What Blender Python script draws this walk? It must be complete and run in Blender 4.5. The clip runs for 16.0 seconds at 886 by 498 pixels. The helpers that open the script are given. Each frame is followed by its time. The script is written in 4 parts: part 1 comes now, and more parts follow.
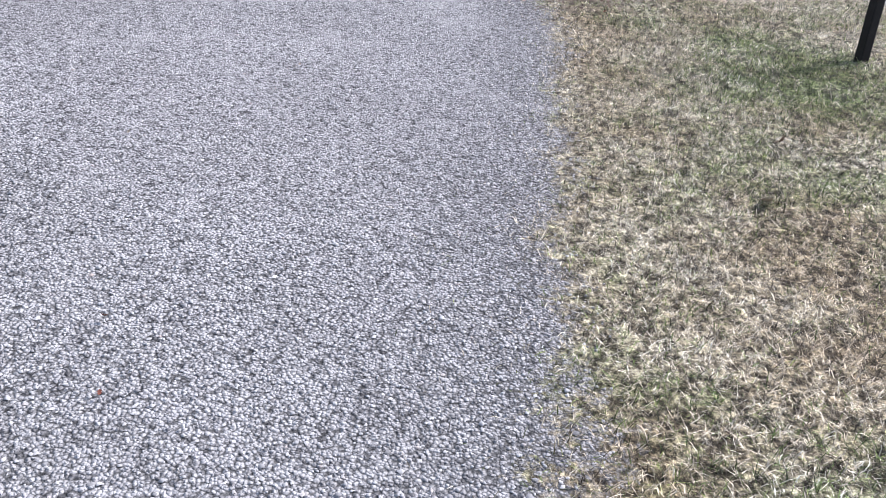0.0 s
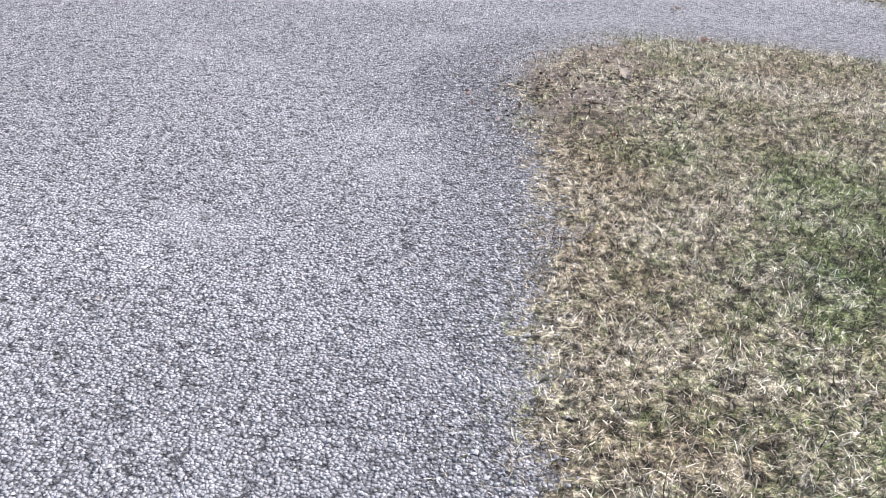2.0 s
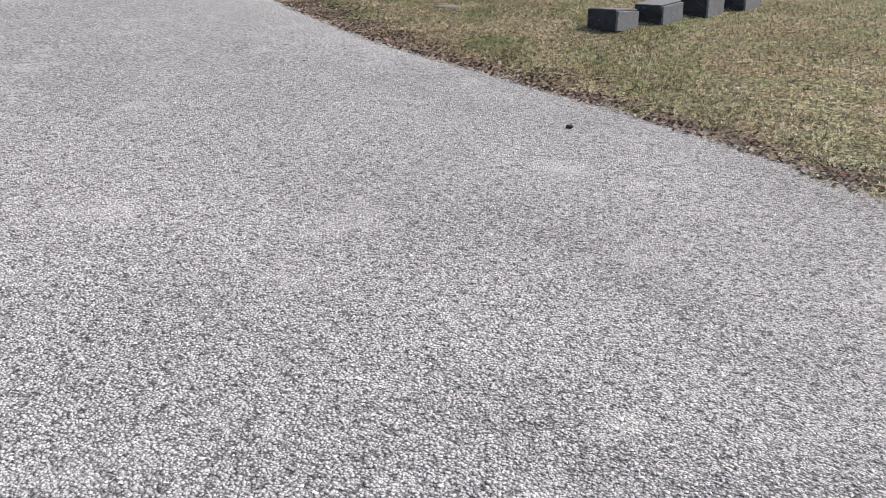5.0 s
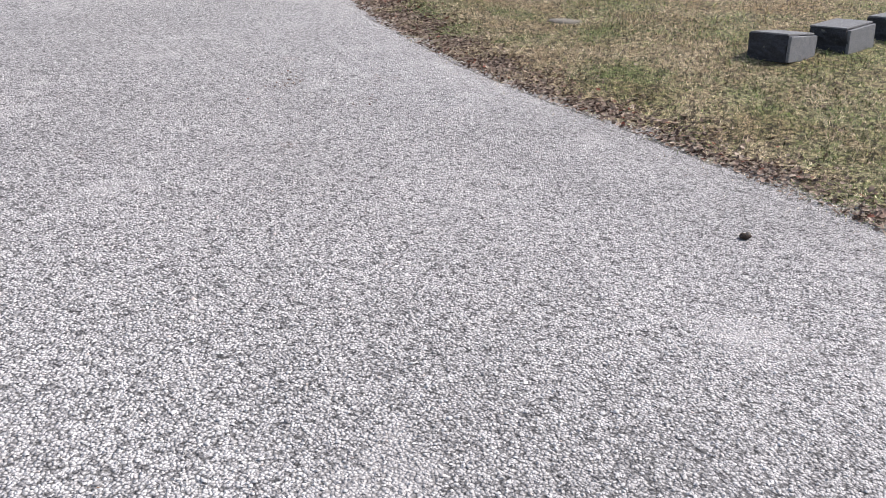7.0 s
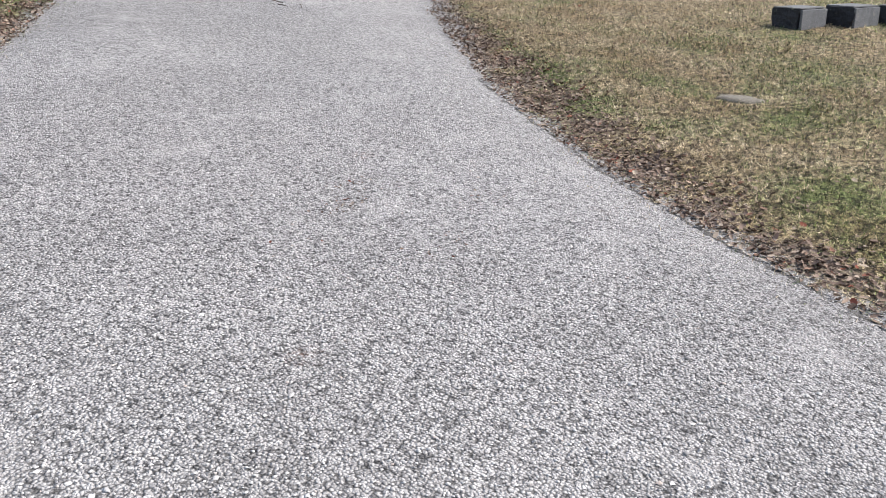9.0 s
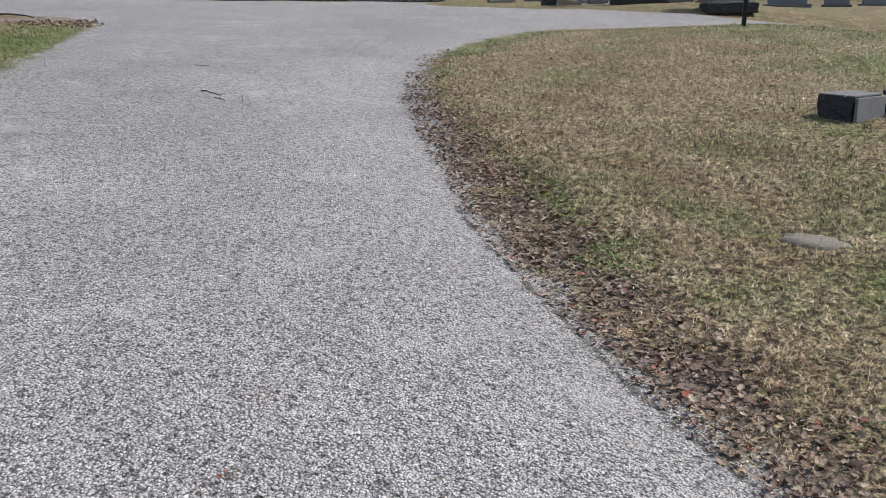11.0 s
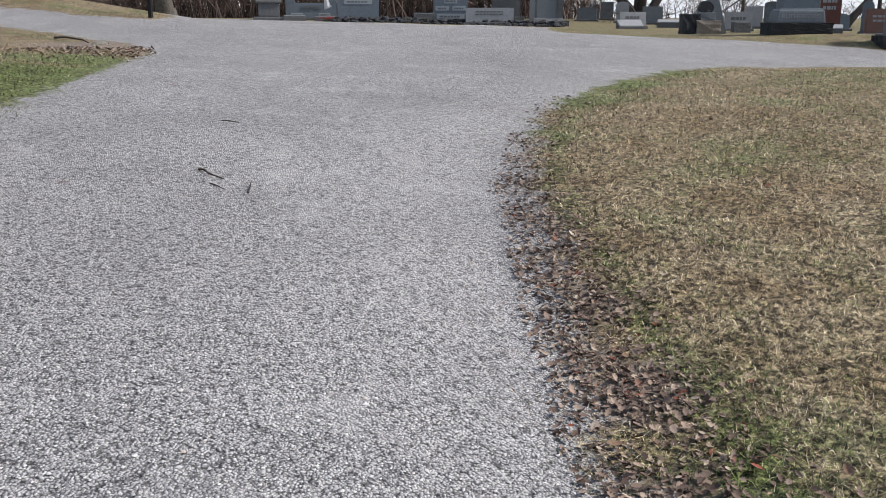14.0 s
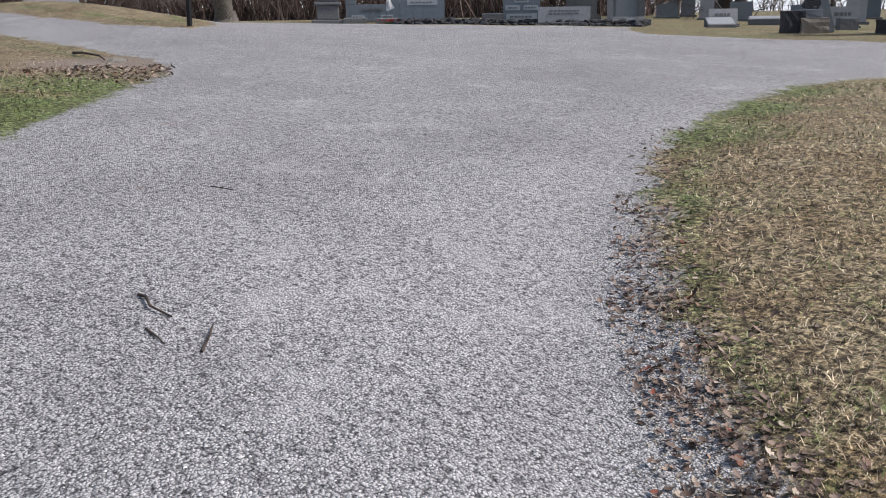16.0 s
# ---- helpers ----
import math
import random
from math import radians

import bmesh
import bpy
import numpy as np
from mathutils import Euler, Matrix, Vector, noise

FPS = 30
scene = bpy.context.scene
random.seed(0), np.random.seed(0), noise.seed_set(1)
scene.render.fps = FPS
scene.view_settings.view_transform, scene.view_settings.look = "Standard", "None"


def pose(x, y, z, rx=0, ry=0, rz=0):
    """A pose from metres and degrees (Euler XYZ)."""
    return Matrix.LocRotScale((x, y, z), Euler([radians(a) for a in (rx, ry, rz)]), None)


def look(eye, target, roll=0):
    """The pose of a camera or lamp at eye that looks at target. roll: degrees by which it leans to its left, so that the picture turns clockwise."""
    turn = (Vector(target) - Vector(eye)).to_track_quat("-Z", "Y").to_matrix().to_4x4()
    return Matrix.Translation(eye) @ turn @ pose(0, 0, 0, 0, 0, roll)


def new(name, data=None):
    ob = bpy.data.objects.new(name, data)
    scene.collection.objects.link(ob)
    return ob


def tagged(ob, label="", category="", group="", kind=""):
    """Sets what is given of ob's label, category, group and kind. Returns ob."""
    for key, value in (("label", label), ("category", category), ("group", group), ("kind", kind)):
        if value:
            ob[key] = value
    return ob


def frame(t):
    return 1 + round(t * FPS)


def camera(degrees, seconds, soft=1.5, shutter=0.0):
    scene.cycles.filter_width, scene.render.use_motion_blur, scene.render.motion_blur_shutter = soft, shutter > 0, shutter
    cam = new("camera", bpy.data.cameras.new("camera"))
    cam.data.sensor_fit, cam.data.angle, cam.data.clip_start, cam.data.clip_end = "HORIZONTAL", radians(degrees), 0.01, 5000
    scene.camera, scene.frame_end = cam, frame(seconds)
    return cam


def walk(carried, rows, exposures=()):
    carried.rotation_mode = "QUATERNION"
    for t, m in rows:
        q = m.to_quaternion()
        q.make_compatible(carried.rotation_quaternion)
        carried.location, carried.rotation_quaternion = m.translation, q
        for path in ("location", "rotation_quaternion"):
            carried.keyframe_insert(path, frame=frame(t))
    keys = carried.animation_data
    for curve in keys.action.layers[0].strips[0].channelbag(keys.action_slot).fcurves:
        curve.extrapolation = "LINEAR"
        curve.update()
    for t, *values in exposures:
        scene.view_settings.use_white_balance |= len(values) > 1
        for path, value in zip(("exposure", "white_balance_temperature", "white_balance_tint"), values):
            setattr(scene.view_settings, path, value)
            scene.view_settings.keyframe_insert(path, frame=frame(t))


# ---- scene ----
# stops, kelvin and tint of the clip's own camera
EXPOSURES = [(0, 0.29, 6250, 16), (1.5, 0.29, 6350, 16), (3.2, 0.26, 6450, 14), (4.1, 0.27, 6600, 13), (4.5, 0.25, 6850, 12), (5.2, 0.27, 7000, 12), (7.3, 0.4, 6900, 14), (8.2, 0.35, 6900, 11), (10.3, 0.46, 6900, 11), (10.8, 0.02, 6850, 11), (11.5, -0.05, 6750, 11), (12.1, -0.15, 6800, 11), (13.5, -0.14, 6800, 11), (14, -0.02, 6800, 11), (14.6, -0.13, 6800, 11), (15.5, -0.09, 6700, 12), (16, -0.03, 6700, 13)]

# the road lies on a hillside; poses are given square to the road and turned with it
TILT = pose(0, 0, 0, 0.46, 5.6, 0)
PATH = [
    (0, (0.263, -0.542, 1.502), (0.27, 1.196, 0.513), 7.6),
    (0.5, (0.368, -0.015, 1.485), (0.321, 1.715, 0.484), 6.9),
    (1, (0.442, 0.485, 1.475), (0.387, 2.239, 0.516), 4.9),
    (1.5, (0.505, 0.982, 1.496), (0.46, 2.726, 0.518), 5.7),
    (2, (0.501, 1.551, 1.499), (0.459, 3.299, 0.528), 5.3),
    (2.5, (0.56, 2.116, 1.525), (0.554, 3.863, 0.55), 5.7),
    (3, (0.519, 2.687, 1.514), (0.559, 4.431, 0.537), 6.8),
    (3.5, (0.512, 3.244, 1.499), (0.584, 4.993, 0.531), 6.5),
    (4, (0.483, 3.785, 1.506), (0.449, 5.494, 0.468), 7.4),
    (4.2, (0.491, 4.014, 1.482), (0.373, 5.736, 0.471), 5.5),
    (4.3, (0.486, 4.121, 1.466), (0.350, 5.876, 0.516), 5.8),
    (4.4, (0.469, 4.217, 1.452), (0.307, 6.005, 0.572), 4.6),
    (4.5, (0.442, 4.305, 1.442), (0.264, 6.106, 0.592), 4.3),
    (4.6, (0.418, 4.389, 1.438), (0.220, 6.197, 0.605), 4.0),
    (4.7, (0.405, 4.471, 1.437), (0.164, 6.284, 0.626), 4.3),
    (4.8, (0.392, 4.558, 1.437), (0.093, 6.381, 0.670), 4.3),
    (5, (0.356, 4.764, 1.458), (-0.079, 6.570, 0.715), 4.8),
    (5.2, (0.308, 4.970, 1.464), (-0.251, 6.729, 0.694), 4.8),
    (7.3, (-0.320, 7.133, 1.447), (-0.972, 8.856, 0.668), 5.0),
    (7.5, (-0.387, 7.355, 1.466), (-1.067, 9.067, 0.687), 5.1),
    (7.6, (-0.426, 7.464, 1.466), (-1.165, 9.146, 0.676), 4.6),
    (7.7, (-0.471, 7.571, 1.463), (-1.261, 9.226, 0.665), 4.5),
    (7.8, (-0.520, 7.677, 1.458), (-1.360, 9.308, 0.661), 4.4),
    (7.9, (-0.572, 7.783, 1.455), (-1.441, 9.405, 0.673), 4.7),
    (8, (-0.627, 7.887, 1.454), (-1.506, 9.509, 0.682), 4.9),
    (8.2, (-0.725, 8.087, 1.457), (-1.631, 9.701, 0.699), 4.3),
    (10.3, (-1.665, 9.997, 1.49), (-2.557, 11.619, 0.733), 6.3),
    (10.5, (-1.78, 10.183, 1.531), (-2.686, 11.807, 0.796), 5.9),
    (11, (-1.984, 10.682, 1.524), (-2.902, 12.337, 0.878), 4.0),
    (11.5, (-2.18, 11.13, 1.53), (-3.118, 12.777, 0.894), 4.3),
    (12, (-2.448, 11.62, 1.527), (-3.402, 13.268, 0.914), 4.2),
    (12.5, (-2.678, 12.132, 1.535), (-3.663, 13.764, 0.93), 4.3),
    (13, (-3.008, 12.58, 1.51), (-4.075, 14.164, 0.917), 4.5),
    (13.5, (-3.293, 13.032, 1.497), (-4.399, 14.588, 0.901), 4.3),
    (14, (-3.568, 13.448, 1.473), (-4.702, 14.972, 0.849), 4.4),
    (14.5, (-3.934, 13.899, 1.472), (-5.081, 15.419, 0.86), 3.5),
    (15, (-4.313, 14.39, 1.47), (-5.494, 15.882, 0.854), 3.3),
    (15.5, (-4.744, 14.817, 1.458), (-5.962, 16.275, 0.834), 3.5),
    (16, (-5.105, 15.299, 1.445), (-6.352, 16.726, 0.805), 3.2),
]
cam = camera(52.5, 16.0, 0.6)
walk(cam, [(t, TILT @ look(eye, target, roll)) for t, eye, target, roll in PATH], EXPOSURES)

# ---- light: a thin white overcast with a soft sun behind it ----
SUN_TURN, SUN_HEIGHT = 58.0, 46.0
world = bpy.data.worlds.new("sky")
scene.world = world
world.use_nodes = True
sky = world.node_tree.nodes.new("ShaderNodeTexSky")
sky.sky_type, sky.sun_disc = "NISHITA", False
sky.sun_elevation, sky.sun_rotation = radians(SUN_HEIGHT), radians(SUN_TURN)
sky.air_density, sky.dust_density, sky.ozone_density = 1.0, 1.2, 1.0
# thin bright haze over the blue, thickest towards the horizon
wt = world.node_tree
up = wt.nodes.new("ShaderNodeSeparateXYZ")
wt.links.new(wt.nodes.new("ShaderNodeTexCoord").outputs["Generated"], up.inputs[0])
veil = wt.nodes.new("ShaderNodeMapRange")
veil.interpolation_type = "SMOOTHSTEP"
wt.links.new(up.outputs[2], veil.inputs[0])
for k, v in enumerate((0.0, 0.42, 0.93, 0.15)):
    veil.inputs[k + 1].default_value = v
haze = wt.nodes.new("ShaderNodeMix")
haze.data_type = "RGBA"
haze.inputs[7].default_value = (5.7, 6.15, 7.0, 1)
wt.links.new(veil.outputs[0], haze.inputs["Factor"])
wt.links.new(sky.outputs[0], haze.inputs[6])
wt.links.new(haze.outputs[2], wt.nodes["Background"].inputs[0])
world.node_tree.nodes["Background"].inputs[1].default_value = 0.15
sun = new("sun", bpy.data.lights.new("sun", "SUN"))
sun.data.energy, sun.data.angle, sun.data.color = 4.7, radians(9), (1.0, 0.97, 0.94)
a, e = radians(SUN_TURN), radians(SUN_HEIGHT)
sun.matrix_world = look((30 * math.sin(a) * math.cos(e), 30 * math.cos(a) * math.cos(e), 30 * math.sin(e)), (0, 0, 0))

# ---- materials ----
class Nodes:
    """A small writer of node materials."""

    def __init__(self, name, rough=0.8, metal=0.0):
        self.mat = bpy.data.materials.new(name)
        self.mat.use_nodes = True
        self.tree = self.mat.node_tree
        self.bsdf = self.tree.nodes["Principled BSDF"]
        self.bsdf.inputs["Roughness"].default_value = rough
        self.bsdf.inputs["Metallic"].default_value = metal
        self.bsdf.inputs["Specular IOR Level"].default_value = 0.3
        self.place = self.tree.nodes.new("ShaderNodeNewGeometry").outputs["Position"]
        self.island = None

    def put(self, socket, value):
        if hasattr(value, "links"):
            self.tree.links.new(value, socket)
        else:
            socket.default_value = value

    def node(self, kind, **given):
        n = self.tree.nodes.new(kind)
        for key, value in given.items():
            self.put(n.inputs[key], value)
        return n

    def noise(self, scale, detail=4.0, rough=0.6, at=None, distort=0.0):
        return self.node("ShaderNodeTexNoise", Vector=at or self.place, Scale=scale, Detail=detail, Roughness=rough, Distortion=distort).outputs["Fac"]

    def cells(self, scale, at=None, feature="F1", random=1.0):
        n = self.tree.nodes.new("ShaderNodeTexVoronoi")
        n.feature = feature
        self.put(n.inputs["Vector"], at or self.place)
        n.inputs["Scale"].default_value, n.inputs["Randomness"].default_value = scale, random
        return n

    def stretch(self, x, y, z, turn=0.0):
        n = self.node("ShaderNodeMapping", Vector=self.place)
        n.inputs["Scale"].default_value = (x, y, z)
        n.inputs["Rotation"].default_value = (0, 0, turn)
        return n.outputs[0]

    def ramp(self, value, *stops):
        n = self.tree.nodes.new("ShaderNodeValToRGB")
        self.put(n.inputs[0], value)
        while len(n.color_ramp.elements) < len(stops):
            n.color_ramp.elements.new(0.5)
        for el, (at, c) in zip(n.color_ramp.elements, stops):
            el.position, el.color = at, (*c, 1) if len(c) == 3 else c
        return n.outputs[0]

    def span(self, value, a, b, lo=0.0, hi=1.0):
        n = self.tree.nodes.new("ShaderNodeMapRange")
        for k, v in enumerate((value, a, b, lo, hi)):
            self.put(n.inputs[k], v)
        return n.outputs[0]

    def sums(self, op, a, b):
        n = self.tree.nodes.new("ShaderNodeMath")
        n.operation = op
        self.put(n.inputs[0], a)
        self.put(n.inputs[1], b)
        return n.outputs[0]

    def mix(self, f, a, b, blend="MIX"):
        n = self.tree.nodes.new("ShaderNodeMix")
        n.data_type, n.blend_type = "RGBA", blend
        self.put(n.inputs["Factor"], f)
        for socket, v in ((n.inputs[6], a), (n.inputs[7], b)):
            self.put(socket, v if hasattr(v, "links") else (*v, 1))
        return n.outputs[2]

    def per_island(self):
        if not self.island:
            self.island = self.tree.nodes.new("ShaderNodeNewGeometry").outputs["Random Per Island"]
        return self.island

    def per_object(self):
        return self.tree.nodes.new("ShaderNodeObjectInfo").outputs["Random"]

    def attribute(self, name):
        n = self.tree.nodes.new("ShaderNodeAttribute")
        n.attribute_name = name
        return n.outputs["Fac"]

    def bleached(self):
        """Grey level of the bleach attribute, as a colour."""
        b = self.attribute("bleach")
        return self.node("ShaderNodeCombineColor", Red=b, Green=b, Blue=b).outputs[0]

    def tuft_shaded(self, colour):
        """Tufts with the shade between them put into the colour, and broader sweeps of darker, browner turf."""
        # the low stops paint shaded hollows, coarse between tufts and fine between blades
        tuft_shade = self.ramp(self.noise(21.0, 4.0, 0.75), (0.4, (0.2, 0.18, 0.16)), (0.48, (0.82, 0.8, 0.77)), (0.57, (1.55, 1.53, 1.48)))
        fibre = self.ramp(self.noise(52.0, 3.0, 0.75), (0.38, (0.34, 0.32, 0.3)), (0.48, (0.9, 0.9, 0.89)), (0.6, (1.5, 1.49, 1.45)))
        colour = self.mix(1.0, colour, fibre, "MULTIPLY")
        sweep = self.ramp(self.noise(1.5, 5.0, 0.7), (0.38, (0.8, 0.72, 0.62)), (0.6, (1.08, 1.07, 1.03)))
        return self.mix(1.0, self.mix(1.0, colour, tuft_shade, "MULTIPLY"), sweep, "MULTIPLY")

    def done(self, colour, bump=None, strength=0.4, distance=0.01, rough=None):
        self.put(self.bsdf.inputs["Base Color"], colour if hasattr(colour, "links") else (*colour, 1))
        if rough is not None:
            self.put(self.bsdf.inputs["Roughness"], rough)
        if bump is not None:
            n = self.node("ShaderNodeBump", Height=bump, Strength=strength, Distance=distance)
            self.put(self.bsdf.inputs["Normal"], n.outputs[0])
        return self.mat


def gravel_colour(m, scale=92.0):
    """Limestone chips: one shade a chip, dark gaps, and broad worn bands."""
    warp = m.node("ShaderNodeVectorMath", **{})
    warp.operation = "MULTIPLY_ADD"
    jitter = m.node("ShaderNodeTexNoise", Vector=m.place, Scale=60.0, Detail=2.0)
    m.put(warp.inputs[0], jitter.outputs["Color"])
    warp.inputs[1].default_value = (0.012, 0.012, 0.012)
    m.put(warp.inputs[2], m.place)
    chips = m.cells(scale, warp.outputs[0])
    fine = m.cells(scale * 2.1, warp.outputs[0])
    shade = m.node("ShaderNodeSeparateColor", Color=chips.outputs["Color"]).outputs[0]
    shade2 = m.node("ShaderNodeSeparateColor", Color=fine.outputs["Color"]).outputs[1]
    chip = m.ramp(shade, (0.0, (0.13, 0.13, 0.135)), (0.2, (0.4, 0.398, 0.404)), (0.7, (0.54, 0.537, 0.538)), (1.0, (0.63, 0.625, 0.62)))
    small = m.ramp(shade2, (0.0, (0.15, 0.15, 0.16)), (1.0, (0.55, 0.53, 0.54)))
    colour = m.mix(0.3, chip, small)
    gap = m.span(chips.outputs["Distance"], 0.46, 0.78)
    colour = m.mix(m.sums("MULTIPLY", gap, 0.9), colour, (0.085, 0.084, 0.085))
    clump = m.ramp(m.noise(36.0, 3.0, 0.7), (0.37, (0.36, 0.36, 0.365)), (0.46, (0.95, 0.95, 0.95)), (0.62, (1.1, 1.1, 1.095)))
    colour = m.mix(1.0, colour, clump, "MULTIPLY")
    colour = m.mix(1.0, colour, m.ramp(m.noise(19.0, 5.0, 0.75), (0.36, (0.6, 0.6, 0.605)), (0.46, (0.99, 0.99, 0.99)), (0.66, (1.1, 1.1, 1.095))), "MULTIPLY")
    rust = m.cells(1.1)
    spot = m.sums("MULTIPLY", m.span(rust.outputs["Distance"], 0.1, 0.02), m.span(m.noise(26.0, 3.0, 0.7), 0.45, 0.6, 0.0, 0.55))
    colour = m.mix(spot, colour, (0.22, 0.12, 0.085))
    broad = m.noise(0.55, 5.0, 0.6)
    colour = m.mix(m.span(broad, 0.35, 0.7), colour, m.mix(0.8, colour, (0.72, 0.715, 0.715), "MULTIPLY"))
    colour = m.mix(m.sums("MULTIPLY", m.span(m.attribute("coarse"), 0.0, 1.0, 0.0, 0.72), m.span(m.noise(48.0, 3.0, 0.7), 0.45, 0.58)), colour, (0.07, 0.07, 0.072))
    spill = m.span(m.sums("ADD", m.attribute("dust"), m.span(m.noise(9.0, 4.0, 0.7), 0.3, 0.7, -0.35, 0.35)), 0.3, 0.8, 0.0, 0.7)
    colour = m.mix(spill, colour, m.mix(0.5, (0.56, 0.55, 0.54), colour))
    dust = m.span(m.noise(1.6, 4.0, 0.65), 0.58, 0.72, 0.0, 0.5)
    colour = m.mix(dust, colour, (0.46, 0.45, 0.45))
    height = m.sums("SUBTRACT", 1.0, chips.outputs["Distance"])
    return colour, m.sums("ADD", height, m.sums("MULTIPLY", shade, 0.5))


def thatch_colour(m):
    """Matted winter turf: straw, brown litter and some green."""
    straw = m.noise(55.0, 5.0, 0.75, m.stretch(1.0, 0.35, 1.0, 0.5), 1.0)
    other = m.noise(48.0, 5.0, 0.75, m.stretch(0.35, 1.0, 1.0, 0.3), 1.0)
    blade = m.sums("MAXIMUM", straw, other)
    colour = m.ramp(blade, (0.42, (0.045, 0.036, 0.026)), (0.54, (0.2, 0.165, 0.11)), (0.65, (0.42, 0.36, 0.245)), (0.78, (0.6, 0.54, 0.4)))
    green = m.ramp(blade, (0.38, (0.022, 0.035, 0.014)), (0.55, (0.08, 0.125, 0.04)), (0.75, (0.22, 0.29, 0.11)))
    patch = m.span(m.sums("ADD", m.attribute("green"), m.sums("ADD", m.span(m.noise(7.0, 4.0, 0.7), 0.3, 0.7, -0.22, 0.22), m.span(m.noise(0.8, 3.0, 0.6), 0.35, 0.65, -0.15, 0.25))), 0.3, 0.75)
    colour = m.mix(1.0, colour, m.bleached(), "MULTIPLY")
    colour = m.mix(m.span(m.attribute("bleach"), 0.9, 1.15, 0.0, 1.0), colour, m.mix(1.0, colour, (0.95, 1.04, 1.2), "MULTIPLY"))
    return m.tuft_shaded(m.mix(m.sums("MULTIPLY", patch, 0.8), colour, green)), blade


def make_ground():
    m = Nodes("gravel_and_turf", 0.92)
    road, road_h = gravel_colour(m)
    turf, turf_h = thatch_colour(m)
    edge = m.attribute("lawn_depth")
    ragged = m.sums("ADD", edge, m.span(m.sums("ADD", m.noise(3.0, 6.0, 0.75), m.sums("MULTIPLY", m.noise(38.0, 3.0, 0.7), 0.5)), 0.4, 1.1, -0.3, 0.3))
    f = m.span(ragged, -0.05, 0.07)
    litter = m.span(m.noise(60.0, 4.0, 0.7), 0.35, 0.7)
    earth = m.mix(litter, (0.09, 0.068, 0.055), (0.3, 0.245, 0.205))
    worn = m.attribute("worn")
    turf = m.mix(m.span(m.sums("ADD", worn, m.span(m.noise(5.0, 5.0, 0.7), 0.2, 0.8, -0.4, 0.4)), 0.35, 0.75), turf, earth)
    # dirt-filled crack at the lane's edge, with its lip's shadow painted in
    lip_shadow = m.span(m.sums("ABSOLUTE", m.sums("ADD", m.attribute("lip_shadow"), m.span(m.noise(4.0, 4.0, 0.7), 0.3, 0.7, -0.025, 0.025)), 0.0), 0.012, 0.03, 1.0, 0.0)
    road = m.mix(m.sums("MULTIPLY", lip_shadow, m.span(m.noise(6.0, 3.0, 0.6), 0.42, 0.5, 0.0, 0.8)), road, (0.055, 0.052, 0.05))
    colour = m.mix(f, road, turf)
    height = m.sums("ADD", m.sums("MULTIPLY", road_h, m.sums("SUBTRACT", 1.0, f)), m.sums("MULTIPLY", turf_h, f))
    return m.done(colour, height, 1.0, 0.0105)


def make_chip():
    m = Nodes("limestone_chip", 0.85)
    r = m.per_island()
    c = m.ramp(r, (0.0, (0.15, 0.15, 0.155)), (0.25, (0.41, 0.407, 0.41)), (0.75, (0.53, 0.527, 0.53)), (0.95, (0.64, 0.632, 0.63)), (1.0, (0.42, 0.36, 0.33)))
    return m.done(m.mix(m.span(m.noise(160.0, 3.0), 0.4, 0.7, 0.0, 0.35), c, (0.25, 0.25, 0.26)), m.noise(220.0, 3.0), 0.3, 0.003)


def make_blade():
    m = Nodes("dry_grass", 0.7)
    r = m.per_island()
    straw = m.ramp(r, (0.0, (0.15, 0.125, 0.095)), (0.3, (0.39, 0.335, 0.255)), (0.75, (0.56, 0.495, 0.39)), (1.0, (0.64, 0.59, 0.49)))
    green = m.ramp(r, (0.0, (0.04, 0.07, 0.022)), (0.6, (0.1, 0.155, 0.05)), (1.0, (0.24, 0.3, 0.12)))
    straw = m.mix(1.0, straw, m.bleached(), "MULTIPLY")
    straw = m.mix(m.span(m.attribute("bleach"), 0.9, 1.15, 0.0, 1.0), straw, m.mix(1.0, straw, (0.95, 1.04, 1.2), "MULTIPLY"))
    straw = m.tuft_shaded(straw)
    green = m.tuft_shaded(green)
    pick = m.sums("ADD", m.attribute("green"), m.sums("ADD", m.span(m.noise(7.0, 4.0, 0.7), 0.3, 0.7, -0.2, 0.2), m.span(m.noise(0.8, 3.0, 0.6), 0.35, 0.65, -0.15, 0.25)))
    pick = m.sums("ADD", pick, m.span(m.node("ShaderNodeTexWhiteNoise", Vector=r).outputs[0], 0.0, 1.0, -0.45, 0.45))
    return m.done(m.mix(m.span(pick, 0.45, 0.55), straw, green))


def make_leaf():
    m = Nodes("dead_leaf", 0.75)
    r = m.per_island()
    c = m.ramp(r, (0.0, (0.05, 0.033, 0.027)), (0.4, (0.155, 0.108, 0.086)), (0.75, (0.28, 0.21, 0.17)), (0.94, (0.42, 0.35, 0.28)), (0.985, (0.2, 0.07, 0.045)), (1.0, (0.28, 0.08, 0.05)))
    vein = m.span(m.noise(140.0, 3.0, 0.7), 0.35, 0.7, 0.0, 0.45)
    return m.done(m.mix(vein, c, m.mix(0.6, c, (0.1, 0.07, 0.05))), m.noise(120.0, 3.0), 0.3, 0.004)


def make_one_leaf(name, c):
    m = Nodes(name, 0.75)
    tint = m.mix(m.per_object(), m.mix(1.0, (*c,), (0.7, 0.7, 0.7), "MULTIPLY"), c)
    return m.done(m.mix(m.span(m.noise(140.0, 3.0, 0.7), 0.35, 0.7, 0.0, 0.5), tint, (0.09, 0.06, 0.045)), m.noise(120.0, 3.0), 0.3, 0.004)


